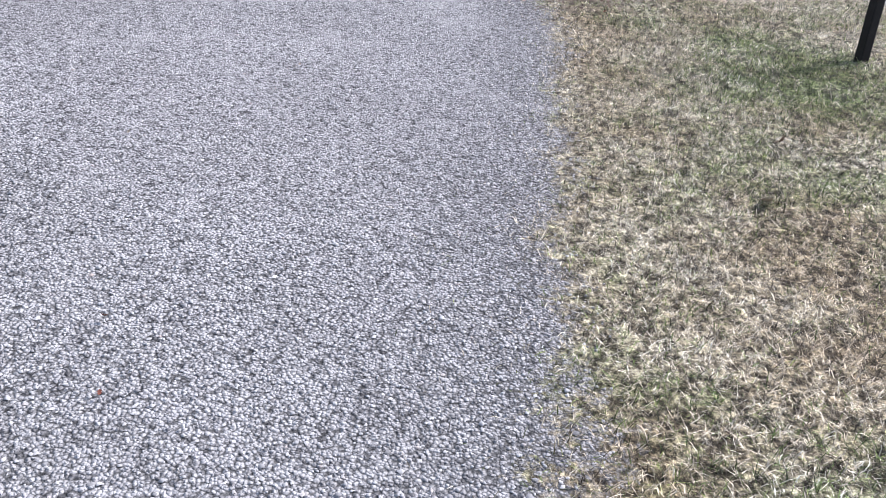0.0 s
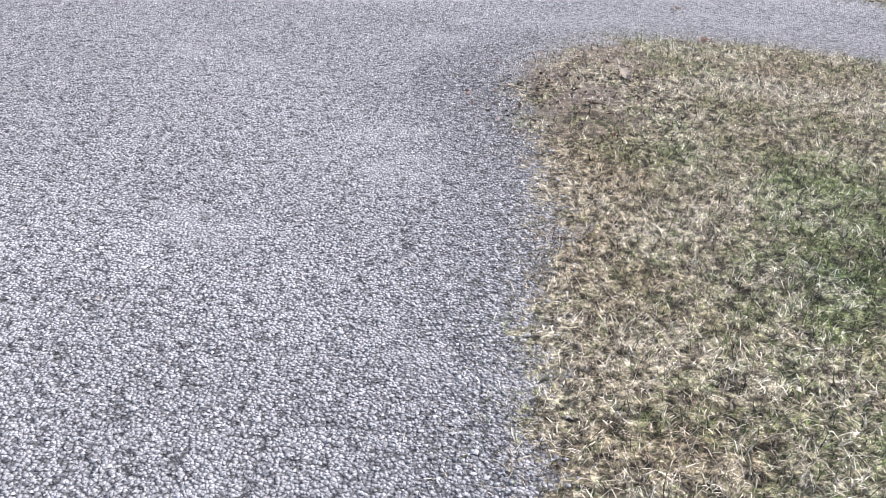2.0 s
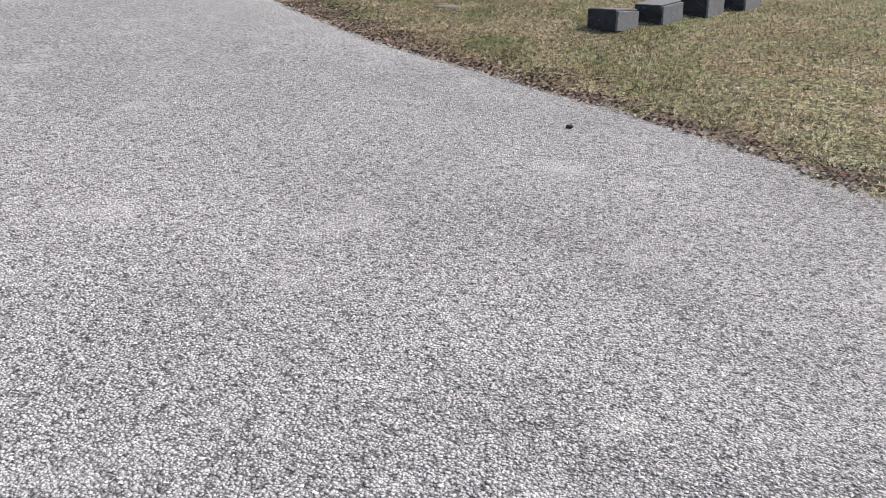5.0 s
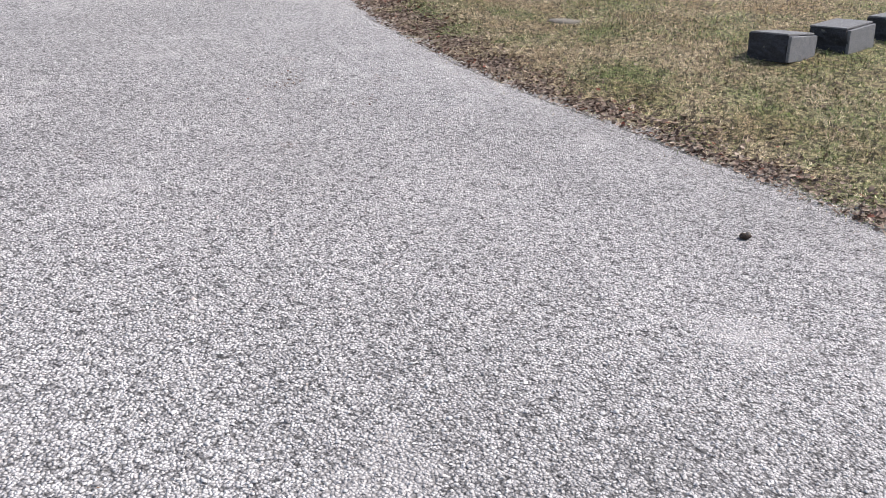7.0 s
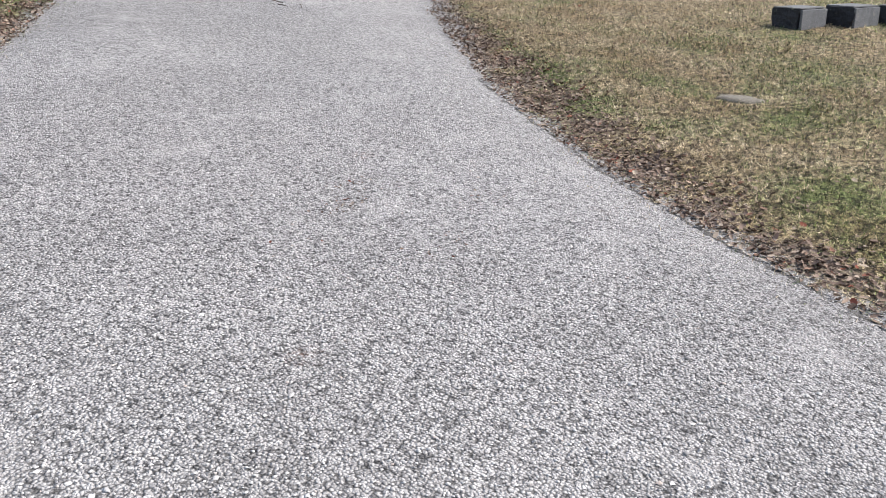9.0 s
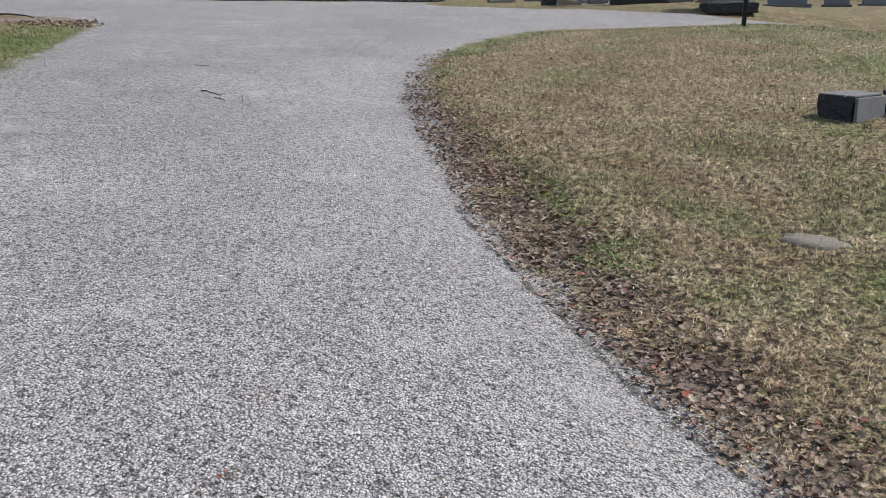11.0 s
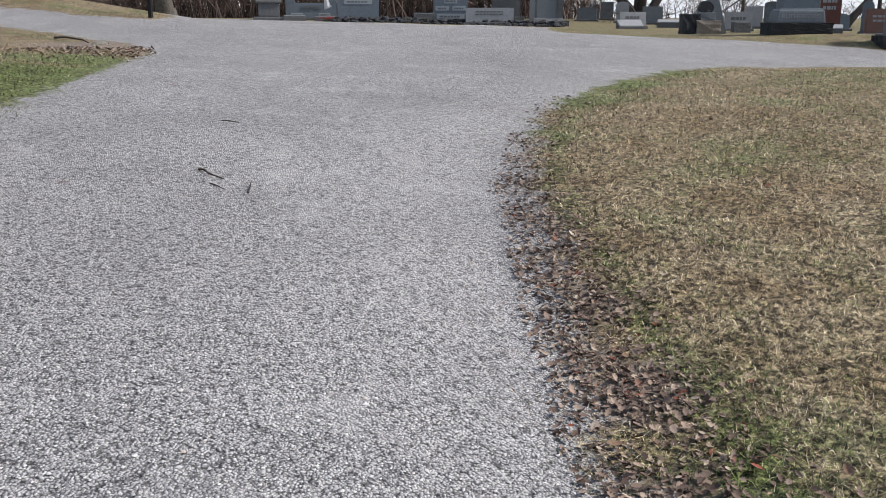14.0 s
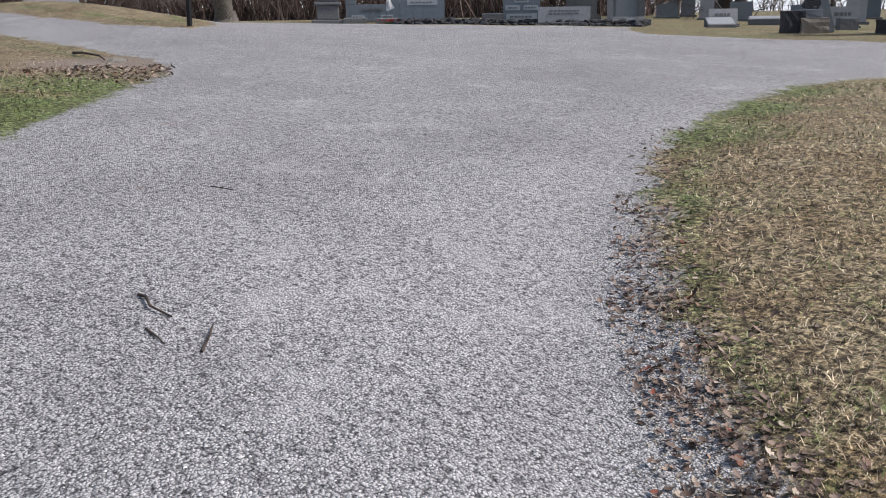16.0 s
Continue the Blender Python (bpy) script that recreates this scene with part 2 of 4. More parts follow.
def make_granite(name, c, speck, rough=0.55, rock=0.0, stain=0.35):
    """Granite: salt-and-pepper grain, rain streaks and lichen; rock: how coarse its broken face is."""
    m = Nodes(name, rough)
    grain = m.cells(170.0)
    g = m.node("ShaderNodeSeparateColor", Color=grain.outputs["Color"]).outputs[0]
    col = m.mix(m.span(g, 0.55, 0.95, 0.0, speck), c, tuple(v * 0.3 for v in c))
    col = m.mix(m.span(g, 0.35, 0.02, 0.0, speck), col, tuple(min(1, v * 1.9) for v in c))
    streak = m.noise(6.0, 5.0, 0.65, m.stretch(2.0, 2.0, 0.6))
    col = m.mix(m.span(streak, 0.5, 0.8, 0.0, stain), col, tuple(v * 0.38 for v in c))
    lichen = m.span(m.noise(9.0, 6.0, 0.7), 0.62, 0.72, 0.0, stain * 0.9)
    col = m.mix(lichen, col, (0.45, 0.46, 0.36))
    col = m.mix(m.span(m.per_object(), 0, 1, 0.0, 0.2), col, m.mix(1.0, col, (0.8, 0.84, 0.86), "MULTIPLY"))
    bump = m.sums("ADD", m.sums("MULTIPLY", m.noise(14.0, 6.0, 0.7), rock), m.sums("MULTIPLY", m.noise(240.0, 2.0), 0.05))
    return m.done(col, bump, 0.5, 0.03)


def make_bark(name, c, dark):
    m = Nodes(name, 0.9)
    ridge = m.noise(22.0, 6.0, 0.7, m.stretch(1.0, 1.0, 0.18), 0.6)
    return m.done(m.ramp(ridge, (0.35, dark), (0.65, c)), ridge, 0.8, 0.03)


def make_paint(name, c, rough=0.45):
    m = Nodes(name, rough)
    return m.done(m.mix(m.span(m.noise(30.0, 5.0, 0.7), 0.55, 0.75, 0.0, 0.4), c, tuple(min(1, v * 2.5 + 0.02) for v in c)), m.noise(80.0, 3.0), 0.1, 0.002)


def make_twig():
    m = Nodes("thicket_stem", 0.9)
    r = m.per_island()
    return m.done(m.ramp(r, (0.0, (0.026, 0.019, 0.017)), (0.5, (0.08, 0.054, 0.047)), (0.85, (0.15, 0.108, 0.093)), (1.0, (0.25, 0.205, 0.18))))


GROUND, CHIP, BLADE, LEAF = make_ground(), make_chip(), make_blade(), make_leaf()
GREY = make_granite("grey_granite", (0.14, 0.157, 0.172), 0.5)
BLUE = make_granite("blue_grey_granite", (0.12, 0.145, 0.17), 0.45)
PALE = make_granite("pale_marble", (0.26, 0.268, 0.28), 0.25, 0.6, 0.15, 0.45)
PANEL = make_granite("honed_panel", (0.26, 0.29, 0.31), 0.3, 0.6, 0.0, 0.15)
DARK = make_granite("dark_rock_faced_granite", (0.026, 0.028, 0.034), 0.6, 0.7, 1.7, 0.5)
DARKTOP = make_granite("weathered_granite_top", (0.15, 0.154, 0.158), 0.6, 0.7, 0.4, 0.6)
# lighter than the blocks' bodies: sunlight on their right sides is in this colour
SUNLIT_SAWN = make_granite("sunlit_sawn_granite", (0.13, 0.135, 0.145), 0.6, 0.6, 0.3, 0.5)
ROCKGREY = make_granite("rock_faced_grey_granite", (0.11, 0.113, 0.116), 0.6, 0.75, 1.4, 0.4)
RED = make_granite("red_granite", (0.11, 0.042, 0.034), 0.5)
ROSE = make_granite("rose_brown_granite", (0.16, 0.09, 0.075), 0.5)
FIELD = make_granite("fieldstone", (0.2, 0.175, 0.15), 0.3, 0.85, 1.0, 0.5)
# one very dark grey for the wall's stones and the monument bases
BLACKROCK = make_granite("dark_fieldstone", (0.024, 0.025, 0.026), 0.5, 0.85, 1.0, 0.12)
FLUSH = make_granite("flush_marker_stone", (0.19, 0.175, 0.15), 0.4, 0.85, 0.8, 0.45)
LETTER = make_paint("cut_letter_shade", (0.11, 0.115, 0.12), 0.8)
PALELETTER = make_paint("frosted_letter", (0.26, 0.28, 0.29), 0.85)
BLACK = make_paint("black_enamel", (0.006, 0.006, 0.007), 0.6)
BARK = make_bark("tree_bark", (0.13, 0.115, 0.1), (0.03, 0.026, 0.024))
DARKBARK = make_bark("dark_bark", (0.07, 0.06, 0.055), (0.018, 0.016, 0.015))
GREYBARK = make_bark("pale_bark", (0.17, 0.155, 0.14), (0.04, 0.035, 0.03))
TWIG = make_twig()
STEM = make_bark("fallen_twig", (0.1, 0.075, 0.06), (0.03, 0.022, 0.018))
CLOTH = make_paint("white_flag_cloth", (0.75, 0.75, 0.76), 0.9)
FLOWER = make_paint("red_flowers", (0.55, 0.03, 0.03), 0.8)
GREENERY = make_paint("wreath_green", (0.03, 0.07, 0.03), 0.8)

# ---- plan and ground ----
# plan of the roads and lawns, x and y in metres
LAWNS = [
    # lawn with a sign post, inside the first bend
    [(0.5, -60), (0.6, 0.6), (0.66, 1.5), (0.69, 1.9), (0.6, 2.1), (0.62, 2.3), (0.71, 2.65), (0.72, 3.1), (0.7, 3.4), (0.75, 3.95), (0.81, 4.6), (0.83, 4.9), (0.75, 5.3),
     (0.6, 5.65), (0.52, 5.95), (0.56, 6.25), (0.8, 6.6), (1.25, 6.9), (1.8, 7.08), (2.4, 7.18), (3.1, 7.05), (4.4, 6.5), (7, 5.2), (14, 1.8), (34, -8), (60, -22), (60, -60)],
    # lawn with the low blocks, between the branch road and the cross road
    [(90, -34), (34, -4.5), (14, 4.3), (7, 7.4), (4.4, 8.6), (3.5, 8.98), (2.9, 9.3), (2.3, 9.66), (1.75, 10.05), (1.2, 10.6), (0.6, 11.15), (0.05, 11.65), (-0.4, 12.05),
     (-0.85, 12.4), (-1.25, 12.7), (-1.7, 13.0), (-2.25, 13.4), (-2.8, 13.85), (-3.4, 14.4), (-4.05, 15.02), (-4.5, 15.5), (-5.0, 16.1), (-5.65, 16.8),
     (-6.42, 17.65), (-7.18, 18.55), (-8.08, 20.25), (-8.72, 21.8), (-9.05, 23.3), (-9.35, 25), (-9.35, 26.8), (-9.0, 29), (-8.2, 31), (-6.5, 32.8), (-3, 34.2), (10, 37), (90, 55)],
    # island across the road, with bare earth at its tip
    [(-5.2, -60), (-5.2, 2), (-5.6, 8), (-6.1, 11.3), (-6.65, 12.1), (-7.4, 12.95), (-9, 14.7), (-10.5, 16.5), (-11.6, 17.9), (-12.4, 18.8), (-13.3, 19.8),
     (-14.3, 20.9), (-15.2, 21.5), (-16.4, 22.0), (-18.3, 22.35), (-20.5, 22.5), (-23.5, 22.7), (-40, 22.8), (-90, 22), (-90, -60)],
    # mound with a post and a tree at its tip
    [(-90, 25), (-40, 24.4), (-30, 24.1), (-24.4, 23.9), (-21.6, 24.3), (-20.2, 25.1), (-20.6, 26), (-23, 27), (-30, 28.5), (-90, 32)],
    # burial ground beyond the cross road
    [(-90, 40), (-40, 33.5), (-31, 36.0), (-27.8, 37.5), (-24, 39.5), (-20.4, 41.4), (-18.8, 38.6), (-17, 36.4), (-15, 35.8), (-11, 36.6), (-8, 37.4), (0, 39.5), (20, 44), (90, 60), (90, 400), (-90, 400)],
]
SLOPE_X, SLOPE_Y = -math.tan(radians(5.6)), math.tan(radians(0.46))


def lawn_depth(px, py):
    """Signed distance in metres to the nearest lawn's edge, above nought inside a lawn; px and py are arrays."""
    px, py = np.asarray(px, float), np.asarray(py, float)
    near, inside = np.full(px.shape, 1e9), np.zeros(px.shape, bool)
    for ring in LAWNS:
        here = np.zeros(px.shape, bool)
        for (ax, ay), (bx, by) in zip(ring, ring[1:] + ring[:1]):
            dx, dy = bx - ax, by - ay
            f = np.clip(((px - ax) * dx + (py - ay) * dy) / (dx * dx + dy * dy), 0, 1)
            near = np.minimum(near, np.hypot(px - ax - f * dx, py - ay - f * dy))
            if dy != 0:
                here ^= ((ay > py) != (by > py)) & (px < ax + (py - ay) * dx / dy)
        inside |= here
    return np.where(inside, near, -near)


def heights(px, py, depth=None):
    """The ground's height: a hillside that levels out at the burial ground, lawns swelling above the roads, a shallow gutter between."""
    px, py = np.asarray(px, float), np.asarray(py, float)
    depth = lawn_depth(px, py) if depth is None else depth
    wide = np.clip(depth, 0, 40)
    swell = 0.6 * (1 - np.exp(-(wide / 4.3) ** 1.5))
    gutter = np.exp(-((depth - 0.15) / 0.55) ** 2)
    corner = np.clip((py - 10.5) / 2.5, 0, 1) * np.clip((px + 9.8) / 1.5, 0, 1)
    z = SLOPE_X * px + SLOPE_Y * py + swell - 0.085 * gutter * corner
    # the first lawn's edge lies a little proud, and its tip on a low crown
    z = z + 0.045 * np.exp(-((depth - 0.2) / 0.6) ** 2) * (1 - corner) * (py < 8) * (px > -2) + 0.08 * np.exp(-(((px - 0.9) / 0.9) ** 2 + ((py - 6.5) / 0.9) ** 2))
    level = 1.42 + 0.025 * (-px - 13)
    level = np.clip(level, 0.9, 1.9)
    k = 0.3
    m = np.clip(0.5 + 0.5 * (level - z) / k, 0, 1)
    z = level * (1 - m) + z * m - k * m * (1 - m)
    z = z + 0.75 * np.exp(-(((px + 27) / 7) ** 2 + ((py - 25.5) / 2.6) ** 2))
    z = z + 0.16 * np.exp(-(((px + 5.0) / 3.5) ** 2 + ((py - 28.5) / 3.0) ** 2))
    z = z + 0.2 * np.exp(-(((px + 9.0) / 3.5) ** 2 + ((py - 39.5) / 2.5) ** 2))
    return z + 0.012 * np.sin(px * 1.7 + 0.6 * py) * np.sin(py * 1.3 - 0.4 * px)


def ground_z(x, y):
    return float(heights(np.array([x]), np.array([y]))[0])


PATH_PLAN = np.array([eye[:2] for _, eye, _, _ in PATH])


def path_distance(px, py):
    """Metres in plan from the line walked."""
    near = np.full(np.shape(px), 1e9)
    for (ax, ay), (bx, by) in zip(PATH_PLAN[:-1], PATH_PLAN[1:]):
        dx, dy = bx - ax, by - ay
        f = np.clip(((px - ax) * dx + (py - ay) * dy) / (dx * dx + dy * dy + 1e-9), 0, 1)
        near = np.minimum(near, np.hypot(px - ax - f * dx, py - ay - f * dy))
    return near


def steps(lo, hi, fine, out, growth=1.22):
    """Grid lines: even between lo and hi, then wider and wider as far as out on both sides."""
    lines, s, far = list(np.arange(lo, hi + fine / 2, fine)), fine, 0.0
    while far < out:
        s *= growth
        far += s
        lines = [lo - far] + lines + [lines[-1] + s]
    return np.array(lines)


def mesh_from(name, co, faces, material, smooth=False):
    """A mesh from arrays; all faces have the same number of corners."""
    me = bpy.data.meshes.new(name)
    n, k = faces.shape
    me.vertices.add(len(co))
    me.vertices.foreach_set("co", np.ascontiguousarray(co, np.float32).ravel())
    me.loops.add(n * k)
    me.loops.foreach_set("vertex_index", np.ascontiguousarray(faces, np.int32).ravel())
    me.polygons.add(n)
    me.polygons.foreach_set("loop_start", np.arange(0, n * k, k, dtype=np.int32))
    me.update(calc_edges=True)
    if smooth:
        me.polygons.foreach_set("use_smooth", np.ones(n, bool))
    me.materials.append(material)
    return me


def worn_spots(px, py):
    """Bare, trodden places on the lawns."""
    w = np.zeros(np.shape(px))
    for x, y, r, k in ((1.0, 5.65, 0.5, 0.62), (0.75, 6.1, 0.4, 0.62), (1.2, 6.5, 0.6, 0.55), (2.0, 6.85, 0.5, 0.35), (0.8, 5.0, 0.3, 0.4), (-16.3, 21.3, 1.5, 0.9), (-14.6, 20.7, 0.8, 0.6)):
        w = np.maximum(w, k * np.exp(-((px - x) ** 2 + (py - y) ** 2) / r ** 2))
    return w


def dust_spots(px, py):
    """Pale fines lying on the lane."""
    d = np.zeros(np.shape(px))
    for x, y, r, k in ((0.05, 5.18, 0.16, 0.8), (0.22, 5.26, 0.14, 0.8), (0.27, 6.6, 0.2, 0.75), (0.2, 6.4, 0.16, 0.6), (0.37, 7.14, 0.16, 0.8), (0.07, 8.34, 0.16, 0.5), (-4.32, 10.5, 0.12, 0.7), (-4.46, 10.81, 0.13, 0.8), (-4.54, 11.05, 0.12, 0.8), (-4.6, 11.26, 0.12, 0.7), (1.6, 8.6, 0.6, 0.4)):
        d = np.maximum(d, k * np.exp(-((px - x) ** 2 + (py - y) ** 2) / r ** 2))
    return d


def coarse_gravel(px, py, depth):
    """Loose coarser chips: along the edge of the first lawn, and windrows thrown up by wheels."""
    c = np.clip(1 + (depth + 0.12) / 0.55, 0, 1) * (depth < 0.1) * (py < 8.5) * (px < 3)
    for x, y, r, k in ((-0.9, 9.08, 0.25, 0.4), (-0.35, 8.9, 0.24, 0.75), (0.0, 8.64, 0.22, 0.85), (0.33, 8.3, 0.24, 0.85), (0.6, 8.12, 0.22, 0.8), (0.9, 7.8, 0.25, 0.7), (-1.45, 11.4, 0.2, 0.55), (-1.12, 11.13, 0.2, 0.6), (-0.95, 10.9, 0.2, 0.6), (-0.8, 10.65, 0.2, 0.5), (-3.16, 9.65, 0.35, 0.7), (-3.65, 10.15, 0.35, 0.75), (-2.9, 9.93, 0.3, 0.5), (-2.5, 9.76, 0.25, 0.35)):
        c = np.maximum(c, k * np.exp(-((px - x) ** 2 + (py - y) ** 2) / r ** 2))
    return np.maximum(c, 0.15)


def greenness(px, py, depth):
    """Where the turf is green, from 0 to 1: spots of living grass, the verge of the corner, the island."""
    g = np.zeros(np.shape(px))
    for x, y, r, k in ((2.3, 4.3, 0.8, 0.75), (1.9, 4.9, 0.5, 0.6), (2.6, 3.2, 0.7, 0.5), (1.6, 6.3, 0.6, 0.4), (1.1, 3.4, 0.25, 0.5), (1.5, 1.9, 0.3, 0.4), (1.2, 5.1, 0.3, 0.5),
                       (-3.4, 15.2, 0.45, 0.7), (-2.6, 14.9, 0.5, 0.55), (-1.5, 14.0, 0.6, 0.6), (-0.6, 13.6, 0.6, 0.5), (0.6, 13.0, 0.8, 0.5), (-2.0, 15.3, 0.5, 0.5), (-3.0, 15.9, 0.4, 0.5),
                       (-4.2, 15.9, 0.3, 0.6), (-2.2, 17.0, 0.9, 0.4), (-8.8, 22.8, 1.1, 1.0), (-9.2, 24.6, 0.9, 0.9), (-8.1, 20.7, 0.5, 0.8), (-6.6, 18.3, 0.3, 0.6), (-5.2, 17.0, 0.3, 0.5), (-9.3, 26.2, 1.6, 0.6), (-0.9, 12.6, 0.5, 0.5), (-1.0, 16.0, 0.8, 0.55), (0.3, 15.2, 0.7, 0.5), (-3.4, 17.6, 0.6, 0.5), (-2.4, 18.6, 0.6, 0.5),
                       (-4.5, 27.5, 4.0, 0.55), (-2.0, 23.0, 3.0, 0.5), (-5.5, 20.5, 1.6, 0.35), (-6.0, 23.0, 1.5, 0.3), (-1.0, 20.0, 2.0, 0.45), (-4.5, 19.0, 0.7, 0.3), (-12.2, 18.0, 2.4, 1.0), (-10.2, 15.6, 3.0, 0.9), (-7.5, 11.5, 3.0, 0.7), (-14.2, 19.6, 1.2, 0.8)):
        g = np.maximum(g, k * np.exp(-((px - x) ** 2 + (py - y) ** 2) / r ** 2))
    g = np.maximum(g, 0.55 * np.exp(-((depth - 0.6) / 0.17) ** 2) * (py > 15.5) * (py < 30))
    return np.maximum(g, np.where(py > 33, 0.36, np.where(py < 8.5, 0.3, 0.2 + 0.2 * np.clip((px + 2.0) / 2.0, 0, 1) * (py < 19))))


def bleach(px, py):
    """How pale the straw is: bleached inside the first bend, browner up the hill."""
    return np.clip(1.2 - np.clip((py - 8.5) / 5.5, 0, 1) * 0.34, 0.5, 1.4)


def verge(px, py):
    """Width of the strip beside the lane where gravel still shows through thin straw."""
    here = (px > -9.8) & (px < 3) & (py > 10.5) & (py < 26)
    tip = 0.28 * np.exp(-((px - 0.9) ** 2 + (py - 6.3) ** 2) / 0.6 ** 2) 
    return here * (0.1 + 0.4 * np.exp(-((py - 18.8) / 2.3) ** 2)) + tip


def leaf_strip(px, py, depth):
    """How thickly dead leaves lie: in the gutter along the lawn with the blocks."""
    along = np.clip((py - 8.6) / 2.0, 0.3, 1) * np.clip((21.2 - py) / 4.0, 0.15, 1) * (px > -9.3) * (py > 9.0) * np.clip((4.0 - px) / 1.5, 0, 1) * (py < 23)
    depth = depth - 0.6 * verge(px, py)
    wide = 0.2 + 0.22 * np.exp(-((py - 15.6) / 1.9) ** 2)
    uneven = 0.75 + 0.4 * np.sin(px * 5.1 + py * 3.3) * np.sin(py * 7.3 - px * 2.2)
    return along * uneven * np.exp(-np.clip((np.abs(depth - wide * 0.5) - wide * 0.4) / 0.16, 0, 9) ** 1.4) * (depth > -0.1)


def build_ground():
    gx, gy = steps(-26, 6, 0.13, 700), steps(-3, 42, 0.13, 700)
    px, py = (g.ravel() for g in np.meshgrid(gx, gy))
    depth = lawn_depth(px, py)
    co = np.stack([px, py, heights(px, py, depth)], 1)
    nx, ny = len(gx), len(gy)
    i, j = (g.ravel() for g in np.meshgrid(np.arange(nx - 1), np.arange(ny - 1)))
    a = j * nx + i
    faces = np.stack([a, a + 1, a + 1 + nx, a + nx], 1)
    worn = np.maximum(worn_spots(px, py), leaf_strip(px, py, depth) * 0.75)
    is_road = depth[faces].mean(1) < 0
    for name, pick, label in (("road", is_road, "worn grey limestone gravel lane over chip seal"), ("ground", ~is_road, "matted straw-coloured winter lawn with green patches")):
        used, index = np.unique(faces[pick], return_inverse=True)
        me = mesh_from(name, co[used], index.reshape(-1, 4), GROUND, True)
        for key, values in (("lawn_depth", (depth - verge(px, py))[used]), ("worn", worn[used]), ("green", greenness(px[used], py[used], depth[used])), ("bleach", bleach(px[used], py[used])), ("lip_shadow", np.where((py > 11.8) & (py < 15.6) & (px > -6.5) & (px < -0.5), depth + 0.03, 9.0)[used]), ("dust", dust_spots(px[used], py[used])), ("coarse", coarse_gravel(px[used], py[used], depth[used]))):
            me.attributes.new(key, "FLOAT", "POINT").data.foreach_set("value", np.ascontiguousarray(np.clip(values, -50, 50), np.float32))
        tagged(new(name, me), label, name, kind="structure")


build_ground()
RNG = np.random.default_rng(7)


# ---- making things ----
def bm_mesh(bm, name, material, smooth=False):
    me = bpy.data.meshes.new(name)
    bm.normal_update()
    bm.to_mesh(me)
    bm.free()
    if smooth:
        for p in me.polygons:
            p.use_smooth = True
    me.materials.append(material)
    return me


def part(name, bm, material, parent, label="", smooth=False):
    ob = new(name, bm_mesh(bm, name, material, smooth))
    ob.parent = parent
    return tagged(ob, label)


def thing(name, x, y, yaw, label, category, group="", sink=0.03, tilt=0.0):
    ob = new(name)
    ob.matrix_world = pose(x, y, ground_z(x, y) - sink, tilt, 0, yaw)
    return tagged(ob, label, category, group)


def block(sx, sy, sz, z0=0.0, x0=0.0, y0=0.0, rough=0.0, bevel=0.012, cuts=0, taper=0.0, seed=0):
    """A dressed or rock-faced block standing on z0; rough: how far its sides break in and out."""
    bm = bmesh.new()
    bmesh.ops.create_cube(bm, size=1.0)
    for v in bm.verts:
        k = 1 - taper * (v.co.z + 0.5)
        v.co = Vector((v.co.x * sx * k, v.co.y * sy * k, (v.co.z + 0.5) * sz))
    if bevel:
        bmesh.ops.bevel(bm, geom=bm.edges[:], offset=bevel, segments=2, affect="EDGES", profile=0.6)
    if cuts:
        bmesh.ops.subdivide_edges(bm, edges=[e for e in bm.edges if e.calc_length() > 0.06], cuts=cuts, use_grid_fill=True)
    for v in bm.verts:
        if rough and v.co.z < sz - 0.004:
            n = noise.noise_vector(v.co * 7 + Vector((seed * 3.1, seed, 0))) + 0.6 * noise.noise_vector(v.co * 19 + Vector((0, seed * 2.3, 0)))
            v.co.x += n.x * rough
            v.co.y += n.y * rough
        v.co += Vector((x0, y0, z0))
    return bm


def slab(outline, thick, z0=0.0, y0=0.0, bevel=0.012):
    """An upright slab: an outline in x and z, pushed out to both sides of y0."""
    bm = bmesh.new()
    face = bm.faces.new([bm.verts.new((x, y0 - thick / 2, z + z0)) for x, z in outline])
    more = bmesh.ops.extrude_face_region(bm, geom=[face])["geom"]
    bmesh.ops.translate(bm, verts=[v for v in more if isinstance(v, bmesh.types.BMVert)], vec=(0, thick, 0))
    bmesh.ops.recalc_face_normals(bm, faces=bm.faces[:])
    if bevel:
        bmesh.ops.bevel(bm, geom=[e for e in bm.edges if e.calc_face_angle(0) > 0.5], offset=bevel, segments=2, affect="EDGES")
    return bm


def flat_top(w, h):
    return [(-w / 2, 0), (w / 2, 0), (w / 2, h), (-w / 2, h)]


def arched_top(w, h, rise, shoulder=0.0, n=14):
    """An outline with a curved top that rises in the middle, over square shoulders."""
    top = [((w / 2 - shoulder) * math.cos(math.pi * k / n), h - rise + rise * math.sin(math.pi * k / n)) for k in range(n + 1)]
    out = [(-w / 2, 0), (w / 2, 0)]
    if shoulder:
        out += [(w / 2, h - rise - shoulder * 0.5)]
    out += top
    if shoulder:
        out += [(-w / 2, h - rise - shoulder * 0.5)]
    return out


def words(text, size, x, y, z, material, parent, deep=0.006):
    """Raised lettering on a face that looks towards -y, centred at x, z."""
    curve = bpy.data.curves.new("inscription", "FONT")
    curve.body, curve.size, curve.extrude, curve.align_x, curve.align_y = text, size, deep, "CENTER", "CENTER"
    made = bpy.data.objects.new("inscription_curve", curve)
    me = bpy.data.meshes.new_from_object(made)
    bpy.data.objects.remove(made)
    me.materials.clear()
    me.materials.append(material)
    ob = new("inscription", me)
    ob.parent = parent
    ob.matrix_basis = pose(x, y, z, 90, 0, 0)
    return ob


